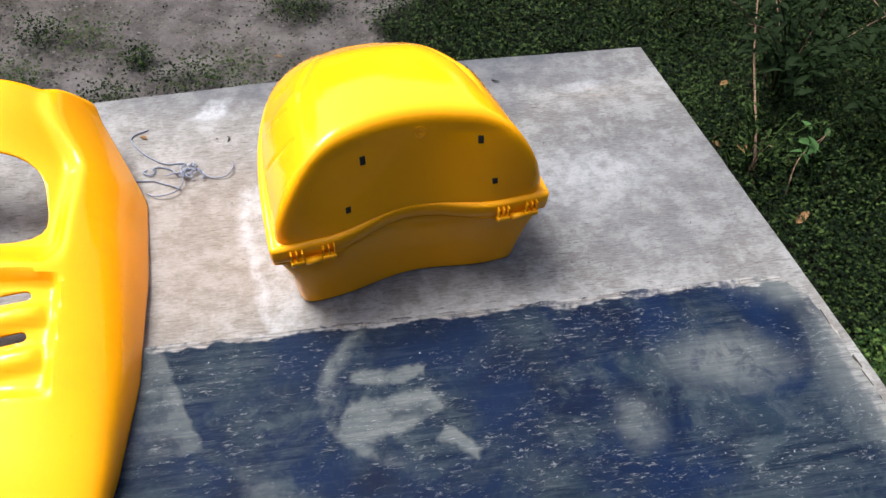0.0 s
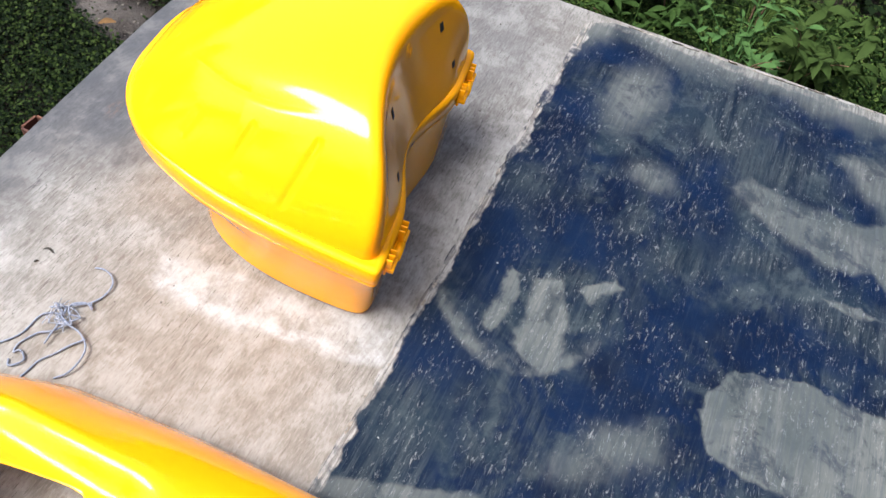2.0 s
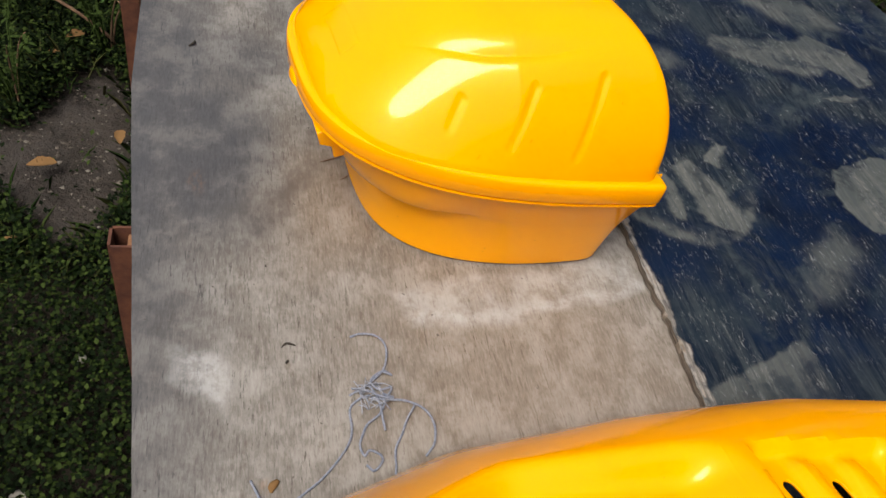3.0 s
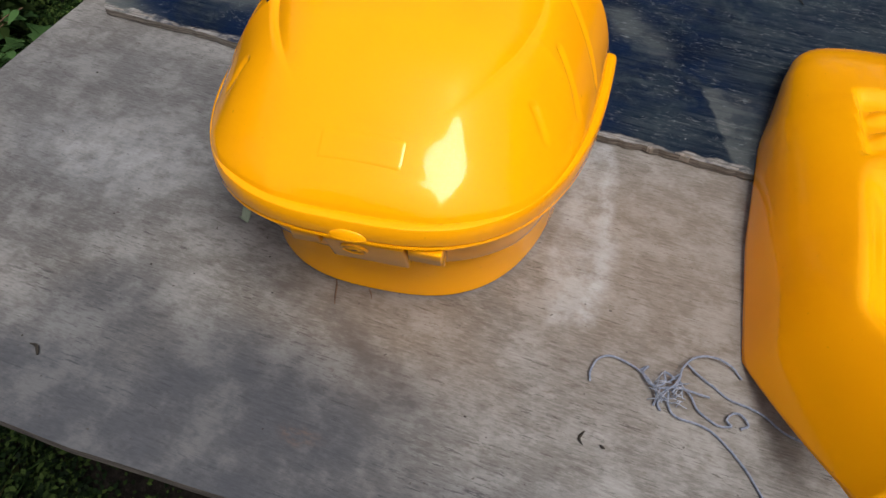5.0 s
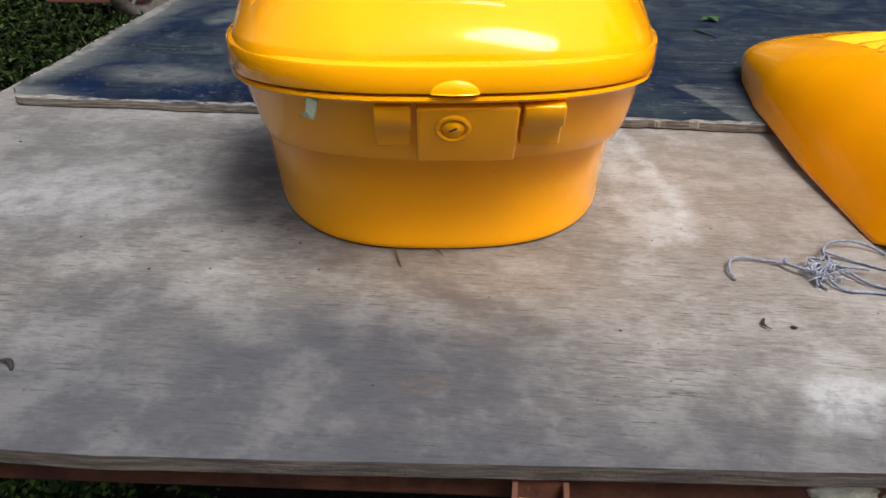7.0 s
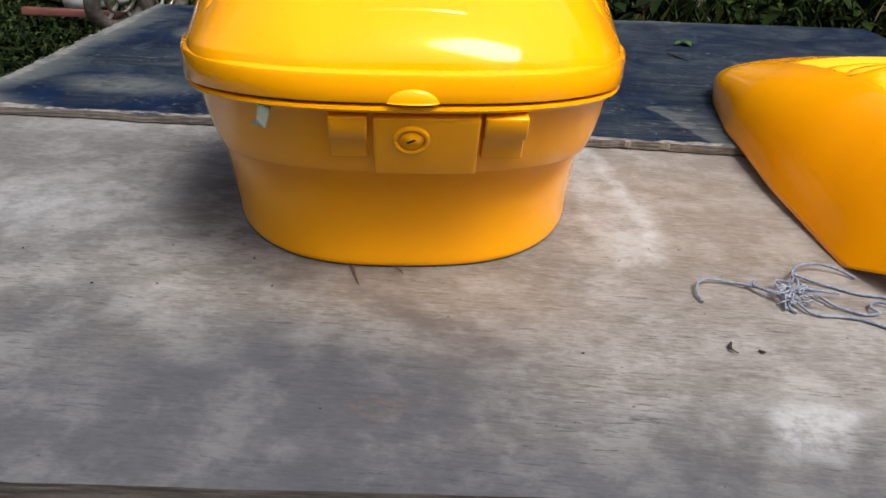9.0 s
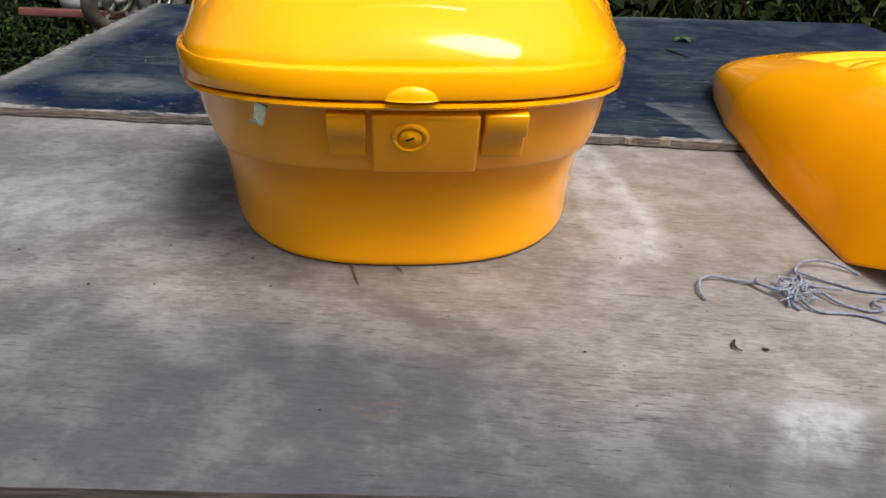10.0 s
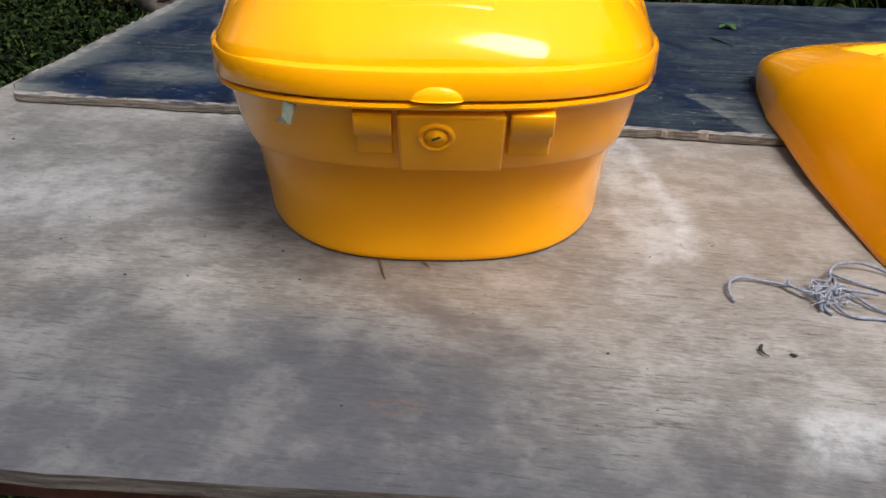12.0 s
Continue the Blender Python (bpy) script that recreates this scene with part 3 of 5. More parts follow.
for x, y in ((-0.004, 0.676), (0.607, 0.722), (-0.72, 0.655), (0.70, -0.80), (-0.72, -0.86)):
    leg = part("leg", square_tube(0.036, T - 0.02 if x > 0.3 and y > 0 else T + 0.004 if y > 0 else T - 0.03, 0.0035), RUST, table, "", False)
    leg.location = (x, y, -0.02)
    if y > 0:
        hole = part("bolt_hole", cyl_bm(0.010, 0.003, pose(0, 0.0185, T - 0.05, 90), 20), BLACK, leg)
        bracket = part("bracket", box_bm(0.028, 0.006, 0.030, (0, -0.006, T - 0.022), 0.001), RUST_WARM, leg, "bright rusty bracket inside the open tube")
for a, b in (((-0.95, 0.566), (0.585, 0.668)), ((-0.95, -0.86), (0.72, -0.80))):
    a, b = Vector(a), Vector(b)
    rail = part("rail", box_bm((b - a).length, 0.036, 0.036, (0, 0, 0), 0.004), RUST, table)
    rail.location = (*(a + b) / 2, T - 0.012 - 0.020)
    rail.rotation_euler = (0, 0, math.atan2(b.y - a.y, b.x - a.x))
    if a.y > 0:
        rng = random.Random(4)
        for k, u in enumerate((-0.22, -0.27, -0.33, -0.40, -0.44)):
            bm = bmesh.new()
            bmesh.ops.create_icosphere(bm, subdivisions=3, radius=1.0)
            for v in bm.verts:
                v.co *= 1 + 0.35 * noise.noise(v.co * 2.2 + Vector((k, 0, 0)))
            bmesh.ops.transform(bm, matrix=Matrix.Translation((u + 0.20, 0.018, rng.uniform(-0.004, 0.008))) @ Matrix.Diagonal((0.022, 0.004, 0.012, 1)), verts=bm.verts)
            part("lichen_patch", bm, LICHEN, rail, "pale lichen crust")
brace = part("brace", box_bm(0.028, 0.006, 0.66, (0, 0, 0.33), 0.001), RUST, table, "loose rusty flat bar standing beside a leg")
brace.matrix_basis = pose(0.052, 0.704, -0.02, 2, 1.5, 20)
for x in (-0.72, 0.63):
    cross = part("cross_bar", box_bm(0.034, 1.50, 0.034, (0, 0, 0), 0.004), RUST, table)
    cross.location = (x, -0.10, T - 0.012 - 0.020)

# ---------------- top case ----------------
CASE = Matrix.Translation((0.1367, 0.0604, T)) @ Matrix.Rotation(radians(8.6), 4, "Z")
case = empty("top_case", CASE, "glossy yellow motorcycle top case with closed hinged lid, on the plywood", "top case")
RIM_W, RIM_BACK, RIM_FRONT, RIM_POWER = 0.2205, 0.0120, 0.4230, 2.86
RIM_H, INSET = 0.030, 0.0090


def rim_z(v):
    """Height of the rim's lower edge: it rises towards the front."""
    return 0.142 + 0.0815 * (v - 0.02)


def rim_low(v):
    """Lower edge of the lid's rim, drawn up a little over the lock."""
    return rim_z(v) + 0.0050 * smooth(0.26, 0.41, v)


def hump(u, depth):
    """How far the middle of the back is curved in, between the two hinges."""
    return depth * 0.5 * (1 + math.cos(math.pi * max(-1.0, min(1.0, u / 0.140))))


def plan(w, back, front, power, depth, rounds, count=420):
    """An outline seen from above, evenly spaced, its corners rounded off."""
    pts = []
    for i in range(301):
        a = math.pi * i / 300
        c, s = math.cos(a), math.sin(a)
        pts.append(Vector((w * math.copysign(abs(c) ** (2 / power), c), back + (front - back) * max(s, 0.0) ** (2 / power))))
    for i in range(1, 200):
        u = lerp(-w, w, i / 200)
        pts.append(Vector((u, back + hump(u, depth))))
    length = [0.0]
    for a, b in zip(pts, pts[1:] + pts[:1]):
        length.append(length[-1] + (b - a).length)
    ring_pts = pts + pts[:1]
    at = np.linspace(0, length[-1], count, endpoint=False)
    us = np.interp(at, length, [p.x for p in ring_pts])
    vs = np.interp(at, length, [p.y for p in ring_pts])
    for _ in range(rounds):
        us = us * 0.5 + (np.roll(us, 1) + np.roll(us, -1)) * 0.25
        vs = vs * 0.5 + (np.roll(vs, 1) + np.roll(vs, -1)) * 0.25
    return np.stack([us * widen(vs), vs], 1)


def widen(v):
    """The case is a little wider at the hinges than at the lock."""
    return 1 + 0.042 * np.clip(1 - v / 0.30, 0, 1)


def offset(poly, d):
    """Moves an outline outwards by d."""
    t = np.roll(poly, -1, 0) - np.roll(poly, 1, 0)
    t /= np.linalg.norm(t, axis=1)[:, None]
    return poly + np.stack([t[:, 1], -t[:, 0]], 1) * d


def loft(rings, cap_start=True, cap_end=True):
    n = len(rings[0])
    verts = [p for r in rings for p in r]
    faces = []
    for j in range(len(rings) - 1):
        for i in range(n):
            i2 = (i + 1) % n
            faces.append((j * n + i, j * n + i2, (j + 1) * n + i2, (j + 1) * n + i))
    if cap_start:
        faces.append(tuple(range(n))[::-1])
    if cap_end:
        faces.append(tuple((len(rings) - 1) * n + i for i in range(n)))
    return verts, faces


def crisp(me, angle=32):
    me.set_sharp_from_angle(angle=radians(angle))
    return me


RIM = plan(RIM_W, RIM_BACK, RIM_FRONT, RIM_POWER, 0.034, 8)
FOOT = plan(0.187, 0.026, 0.334, 2.85, 0.020, 90)
# lower shell: from the foot up to just under the rim; share of the way out at each height
shell_out = table_of(((0.0, 0.0), (0.12, 0.005), (0.25, 0.03), (0.38, 0.08), (0.50, 0.16), (0.60, 0.26), (0.66, 0.36), (0.80, 0.58), (1.0, 0.90)))
STEP = 0.645


def shell_ring(q, inset):
    pts = []
    rim_in = offset(RIM, -0.0045)
    foot = offset(FOOT, -inset) if inset else FOOT
    for i in range(len(RIM)):
        k = shell_out(q)
        side = smooth(0.30, 0.16, rim_in[i][1])          # the flanks stand steeper than the front
        k = lerp(k, 0.35 * k + 0.57 * q, side)
        u, v = lerp(foot[i][0], rim_in[i][0], k), lerp(foot[i][1], rim_in[i][1], k)
        top = rim_low(v) - 0.002
        # the band under the rim stands proud of the wall below it, fading out along the flanks
        ledge = smooth(0.225, 0.315, v)
        proud = ledge * (0.0145 * smooth(STEP - 0.004, STEP + 0.004, q) * lerp(1.0, 0.1, smooth(STEP, 1.0, q)) - 0.0110 * smooth(0.30, STEP, q) * (1 - smooth(STEP - 0.004, STEP + 0.004, q)))
        d = Vector((u * 0.75, v - 0.16)).normalized()
        pts.append(Vector((u + d.x * proud, v + d.y * proud, q * top)))
    return pts


rings = [shell_ring(0.0, 0.010), shell_ring(0.004, 0.0055), shell_ring(0.014, 0.002), shell_ring(0.03, 0.0005)]
for q in [0.05, 0.09, 0.14, 0.2, 0.26, 0.32, 0.38, 0.44, 0.5, 0.55, 0.59, 0.62, 0.632, 0.639, 0.642, 0.645, 0.648, 0.651, 0.656, 0.665, 0.69, 0.73, 0.77, 0.81, 0.85, 0.89, 0.93, 0.965, 1.0]:
    rings.append(shell_ring(q, 0.0))
rings.append([Vector((p.x * 0.8, 0.2 + (p.y - 0.2) * 0.8, p.z)) for p in rings[-1]])
v, f = loft(rings, False, False)
body = part("body", crisp(mesh_of("body", v, f, YELLOW), 40), YELLOW, case, "yellow lower shell with a proud band below the rim")

# bead on top of the lower shell, a dark gap, then the rim of the lid
rings = [[Vector((u, w_, rim_low(w_) + dz)) for u, w_ in offset(RIM, d)] for d, dz in ((-0.020, -0.007), (-0.0035, -0.0065), (-0.0015, -0.0045), (-0.0018, -0.0022), (-0.0035, -0.0012), (-0.020, -0.0012))]
v, f = loft(rings, False, False)
part("bead", crisp(mesh_of("bead", v, f, YELLOW)), YELLOW, body)
rings = [[Vector((u, w_, (rim_low(w_) if dz < 0.01 else rim_z(w_)) + dz)) for u, w_ in offset(RIM, d)] for d, dz in ((-0.030, 0.0005), (-0.003, 0.0005), (-0.0008, 0.0012), (0.0, 0.003), (0.0, 0.0235), (-0.0012, 0.0265), (-0.0045, 0.0285), (-0.0085, 0.0292), (-0.0105, 0.0284), (-0.0135, 0.0284), (-0.030, 0.031))]
v, f = loft(rings, False, False)
# dome of the lid: a crowned top, sloping flanks and a hollow back that meet in rounded edges
LID_BACK, LID_FRONT, LID_W, LID_POWER = RIM_BACK + INSET, RIM_FRONT - INSET, RIM_W - INSET - 0.002, 3.23
TOP_AT = (0.0, 0.15, 0.35, 0.50, 0.65, 0.80, 0.92, 1.0)
TOP_H = (0.1575, 0.1575, 0.1495, 0.1335, 0.1165, 0.0745, 0.0405, 0.0060)


def soft_max(a, b, r):
    h = np.maximum(r - np.abs(a - b), 0) / r
    return np.maximum(a, b) + h * h * r * 0.25


def back_v(u, z):
    """Where the back of the lid stands, for a place across and a height over the rim."""
    z = np.maximum(z, 0)
    bowl = np.clip(1 - (u / RIM_W) ** 2, 0, 1)
    curl = 0.5 * (1 + np.cos(np.pi * np.clip(u / 0.14, -1, 1)))
    rise = np.clip(z / 0.12, 0, 1)
    return LID_BACK + 0.0265 * curl * (1 - rise) - 0.1137 * z + 0.103 * z * z + (0.3088 * z + 0.0265 * rise) * bowl


def lid_field(u, v, z):
    """Below 0 inside the lid; z counts from the top of the rim."""
    k = (v - LID_BACK) / (LID_FRONT - LID_BACK)
    h = sum(np.interp(k + d, TOP_AT, TOP_H) for d in np.linspace(-0.075, 0.075, 9)) / 9
    top = z - h + lerp(0.0109, 0.0332, np.clip(k, 0, 1)) * (u / 0.15) ** 2
    w = LID_W * np.clip(1 - np.clip(k, 0, 1) ** LID_POWER, 1e-6, 1) ** (1 / LID_POWER)
    slope = np.where(k < 0.5, lerp(0.0428, 0.3189, np.clip(k / 0.5, 0, 1)), lerp(0.3189, 1.315, np.clip((k - 0.5) / 0.5, 0, 1)))
    zz = np.maximum(z, 0)
    side = (np.abs(u) - w + (slope * zz + 2.69 * zz * zz) * np.clip(w / LID_W, 0.05, 1)) * 0.85
    return soft_max(soft_max(top, np.maximum(side, v - LID_FRONT), 0.030), back_v(u, z) - v, 0.022)


def lid_top(u, v_):
    """Height of the lid over the table at a place seen from above."""
    lo, hi = 0.0, 0.22
    for _ in range(30):
        mid = (lo + hi) / 2
        lo, hi = (mid, hi) if lid_field(np.array(u), np.array(v_), np.array(mid)) < 0 else (lo, mid)
    return lo + rim_z(v_) + RIM_H


# pressed ribs in the flanks, by their ends along and up
RIBS = (((0.119, 0.286), (0.147, 0.207)), ((0.200, 0.274), (0.226, 0.217)), ((0.277, 0.254), (0.291, 0.228)))


def dents(p, normal):
    """Pressed ribs in the flanks and the long dart in each shoulder."""
    depth = np.zeros(len(p))
    flank = np.clip((np.abs(p[:, 0]) - 0.10) / 0.02, 0, 1)
    for a, b in RIBS:
        a, b = np.array(a), np.array(b)
        t = np.clip(((p[:, 1:] - a) @ (b - a)) / ((b - a) @ (b - a)), 0, 1)
        d = np.linalg.norm(p[:, 1:] - a - t[:, None] * (b - a), axis=1)
        depth += flank * 0.0026 * np.clip(1 - d / 0.0075, 0, 1) ** 2 * (3 - 2 * np.clip(1 - d / 0.0075, 0, 1)) * lerp(1.0, 0.55, t)
    line = 0.138 - 2.6 * np.maximum(p[:, 1] - 0.17, 0) ** 2
    off = np.abs(p[:, 0]) - line
    lens = np.sin(np.pi * np.clip((p[:, 1] - 0.10) / 0.235, 0, 1)) ** 1.5
    shape = np.where(off > 0, np.clip(1 - off / 0.009, 0, 1) ** 2, np.clip(1 + off / 0.024, 0, 1) ** 2)
    depth += np.where(p[:, 2] > 0.235, 0.0048 * lens * shape, 0)
    return p - normal * depth[:, None]


ROUND, RISE = 560, 190
az, el = np.meshgrid(np.linspace(0, 2 * math.pi, ROUND, endpoint=False), np.pi / 2 * np.linspace(0, 1, RISE) ** 0.9)
rays = np.stack([np.cos(el) * np.cos(az), np.cos(el) * np.sin(az), np.sin(el)], -1).reshape(-1, 3)
lo, hi = np.zeros(len(rays)), np.full(len(rays), 0.36)
for _ in range(26):
    mid = (lo + hi) / 2
    at = rays * mid[:, None] + (0, 0.20, 0)
    inside = lid_field(*at.T) < 0
    lo, hi = np.where(inside, mid, lo), np.where(inside, hi, mid)
skin = rays * lo[:, None] + (0, 0.20, 0)
normal = np.stack([lid_field(*(skin + e).T) - lid_field(*(skin - e).T) for e in 0.0005 * np.eye(3)], 1)
normal /= np.linalg.norm(normal, axis=1)[:, None] + 1e-9
skin[:, 0] *= widen(skin[:, 1])
skin[:, 2] += rim_z(skin[:, 1]) + RIM_H
skin = dents(skin, normal)
skin[:ROUND, 2] -= 0.004
first_vert = len(v)
v = v + [Vector(p) for p in skin]
f = f + [(first_vert + j * ROUND + i, first_vert + j * ROUND + (i + 1) % ROUND, first_vert + (j + 1) * ROUND + (i + 1) % ROUND, first_vert + (j + 1) * ROUND + i) for j in range(RISE - 1) for i in range(ROUND)]
lid_me = mesh_of("lid", v, f, YELLOW)
lid_me.validate()
bm = bmesh.new()
bm.from_mesh(lid_me)
bmesh.ops.remove_doubles(bm, verts=bm.verts, dist=0.00002)
bmesh.ops.recalc_face_normals(bm, faces=bm.faces)
bm.to_mesh(lid_me)
bm.free()
lid = part("lid", crisp(lid_me, 38), YELLOW, case, "domed glossy yellow lid with ribbed sides and hollow back")


def hinge(u, v, z, turn):
    h = part("hinge", cyl_bm(0.0058, 0.026, pose(0, -0.008, 0, 0, 90), 18, 0.001), YELLOW, case, "yellow-painted hinge with a pin barrel")
    h.location, h.rotation_euler = (u, v, z), (0, 0, radians(turn))
    for s in (-1, 1):
        part("hinge_knuckle", box_bm(0.021, 0.012, 0.009, (s * 0.0245, -0.0065, 0.001), 0.002), YELLOW, h)
        for k in (-1, 0, 1):
            part("hinge_rib", box_bm(0.0026, 0.010, 0.020, (s * 0.0245 + k * 0.0085, -0.004, 0.012), 0.0008), YELLOW, h)
    part("hinge_leaf", box_bm(0.070, 0.004, 0.012, (0, -0.001, -0.004), 0.001), YELLOW, h)


hinge(-0.166, RIM_BACK + 0.001, rim_z(0.01) + 0.001, 0)
hinge(0.170, RIM_BACK + 0.001, rim_z(0.01) + 0.001, 0)

# bolt holes in the back of the lid
def on_back(u, z):
    """A place on the hollow back, with its turn and its slope."""
    zz = z - rim_z(LID_BACK) - RIM_H
    yaw = math.atan2(back_v(u + 0.004, zz) - back_v(u - 0.004, zz), 0.008)
    slope = math.atan2(back_v(u, zz + 0.005) - back_v(u, zz - 0.005), 0.010)
    lo, hi = LID_BACK - 0.02, 0.20
    for _ in range(30):
        v_ = (lo + hi) / 2
        inside = lid_field(np.array(u / widen(v_)), np.array(v_), np.array(z - rim_z(v_) - RIM_H)) < 0
        lo, hi = (lo, v_) if inside else (v_, hi)
    return Matrix.Translation((u, v_, z)) @ Matrix.Rotation(yaw, 4, "Z") @ Matrix.Rotation(-slope, 4, "X")


for u, z, tilt, tall in ((-0.071, 0.276, 3, 0.0145), (0.111, 0.281, -3, 0.0135), (-0.102, 0.205, 6, 0.011), (0.133, 0.209, -4, 0.0105)):
    ob = part("bolt_hole", box_bm(0.0088, 0.006, tall, (0, 0.0020, 0), 0.0012), BLACK, lid, "black slotted bolt hole")
    ob.matrix_basis = on_back(u, z) @ Matrix.Rotation(radians(tilt), 4, "Y")
# small round moulding mark above the holes
for r_, x_ in ((0.0085, 0.0), (0.0042, 0.001)):
    mark = part("mould_mark", mesh_of("mould_mark", *tube([(x_ + r_ * math.cos(a), 0, r_ * 1.1 * math.sin(a)) for a in np.linspace(0, 2 * math.pi, 29)], 0.0008, 6), YELLOW), YELLOW, lid)
    mark.matrix_basis = on_back(0.020, 0.300)

# lock on the front
lock = part("lock_plate", box_bm(0.081, 0.010, 0.060, (0, 0, 0.004), 0.0032, 3), YELLOW, case, "yellow-painted lock plate")
lock.location, lock.rotation_euler = (-0.013, 0.3945, 0.1385), (radians(-27), 0, 0)
part("lock_ring", mesh_of("lock_ring", *tube([(0.0115 + 0.0122 * math.cos(a), 0.0052, 0.0135 + 0.0122 * math.sin(a)) for a in np.linspace(0, 2 * math.pi, 49)], 0.0023, 12), YELLOW), YELLOW, lock)
part("lock_barrel", cyl_bm(0.0090, 0.003, pose(0.0115, 0.0055, 0.0135, 90), 36, 0.0006), YELLOW, lock)
key = part("keyhole", box_bm(0.0075, 0.002, 0.0022, (0, 0, 0), 0.0006, 1), BLACK, lock, "dark keyhole")
key.location, key.rotation_euler = (0.0115, 0.0066, 0.0135), (0, radians(28), 0)
for u, w_ in ((0.046, 0.029), (-0.073, 0.033)):
    bm = box_bm(w_, 0.022, 0.044, (0, 0, 0), 0.0022, 3)
    bmesh.ops.bisect_plane(bm, geom=bm.verts[:] + bm.edges[:] + bm.faces[:], plane_co=(0, 0, 0.004), plane_no=(0, 0, 1))
    bmesh.ops.bisect_plane(bm, geom=bm.verts[:] + bm.edges[:] + bm.faces[:], plane_co=(0, 0, -0.004), plane_no=(0, 0, 1))
    for vert in bm.verts:
        if vert.co.y > 0:
            vert.co.y += 0.004 - 0.013 * smooth(0.004, -0.004, vert.co.z)
    b = part("lock_block", bm, YELLOW, case, "yellow wedge-shaped guard beside the lock")
    b.location, b.rotation_euler = (u, 0.3930, 0.1500), (radians(-14), 0, 0)

bm = bmesh.new()
bmesh.ops.create_uvsphere(bm, u_segments=40, v_segments=20, radius=1.0, matrix=Matrix.Diagonal((0.0190, 0.0055, 0.0110, 1)))
bmesh.ops.bisect_plane(bm, geom=bm.verts[:] + bm.edges[:] + bm.faces[:], plane_co=(0, 0, 0), plane_no=(0, 0, -1), clear_outer=True)
part("thumb_bump", bm, YELLOW, lid).location = (-0.002, RIM_FRONT - 0.0015, rim_low(RIM_FRONT) + 0.001)

# faint raised panel on the slope of the lid


def on_dome(u, v_, up):
    return Vector((u, v_ + up * 0.6, lid_top(u, v_) + up * 0.8))


nu, nv = 40, 16
pu, pv = np.linspace(-0.043, 0.038, nu + 1), np.linspace(0.360, 0.383, nv + 1)
verts = [on_dome(u, w_, 0.0008 * smooth(0, 0.002, min(u - pu[0], pu[-1] - u, w_ - pv[0], pv[-1] - w_) + 0.0002) - 0.0003) for w_ in pv for u in pu]
faces = [(j * (nu + 1) + i, j * (nu + 1) + i + 1, (j + 1) * (nu + 1) + i + 1, (j + 1) * (nu + 1) + i) for j in range(nv) for i in range(nu)]
part("raised_panel", mesh_of("raised_panel", verts, faces, YELLOW), YELLOW, lid)

# a dark bug on the shoulder and a scrap of tape caught under the rim
bm = bmesh.new()
bmesh.ops.create_icosphere(bm, subdivisions=2, radius=0.0032)
for vert in bm.verts:
    vert.co *= 1 + 0.4 * noise.noise(vert.co * 500)
speck = part("dirt_speck", bm, BLACK)
speck.matrix_world = CASE @ Matrix.Translation(on_dome(0.143, 0.214, 0.0005))
tagged(speck, "small dark bug sitting on the lid", "debris")
tape_pts = [(-0.005, -0.004, 0.003), (0.0055, -0.003, 0.003), (0.0045, 0.005, -0.013), (0.0095, 0.0055, -0.0165), (-0.0015, 0.0055, -0.019)]
tape = new("tape_scrap", mesh_of("tape_scrap", tape_pts + [(x + 0.0008, y + 0.0011, z) for x, y, z in tape_pts], [(0, 1, 2, 3, 4), (9, 8, 7, 6, 5), (0, 5, 6, 1), (1, 6, 7, 2), (2, 7, 8, 3), (3, 8, 9, 4), (4, 9, 5, 0)], TAPE, False))
tape.matrix_world = CASE @ Matrix.Translation((0.106, 0.4000, rim_low(0.39) - 0.001)) @ Matrix.Rotation(radians(-18), 4, "Z")
tagged(tape, "grey-green scrap of masking tape stuck under the lid", "tape")

# ---------------- fairing ----------------
FX = -0.60


def soft_table(pairs, rounds=60):
    """A table whose corners are rounded off."""
    xs = np.linspace(pairs[0][0], pairs[-1][0], 301)
    ys = np.interp(xs, [p[0] for p in pairs], [p[1] for p in pairs])
    for _ in range(rounds):
        ys[1:-1] = ys[1:-1] * 0.5 + (ys[2:] + ys[:-2]) * 0.25
    return lambda v: float(np.interp(v, xs, ys))


FAIR_Y = (-0.345, -0.338, -0.322, -0.295, -0.26, -0.20, -0.05, 0.15, 0.33, 0.49)
fair_w = soft_table(list(zip(FAIR_Y, (0.075, 0.138, 0.200, 0.243, 0.262, 0.275, 0.2925, 0.289, 0.272, 0.219))), 30)
fair_h = soft_table(list(zip(FAIR_Y, (0.004, 0.018, 0.034, 0.052, 0.067, 0.084, 0.116, 0.1643, 0.1957, 0.235))), 40)
fair_end = soft_table(((0, 0.325), (0.22, 0.518), (0.5, 0.470), (1.0, 0.444)), 75)


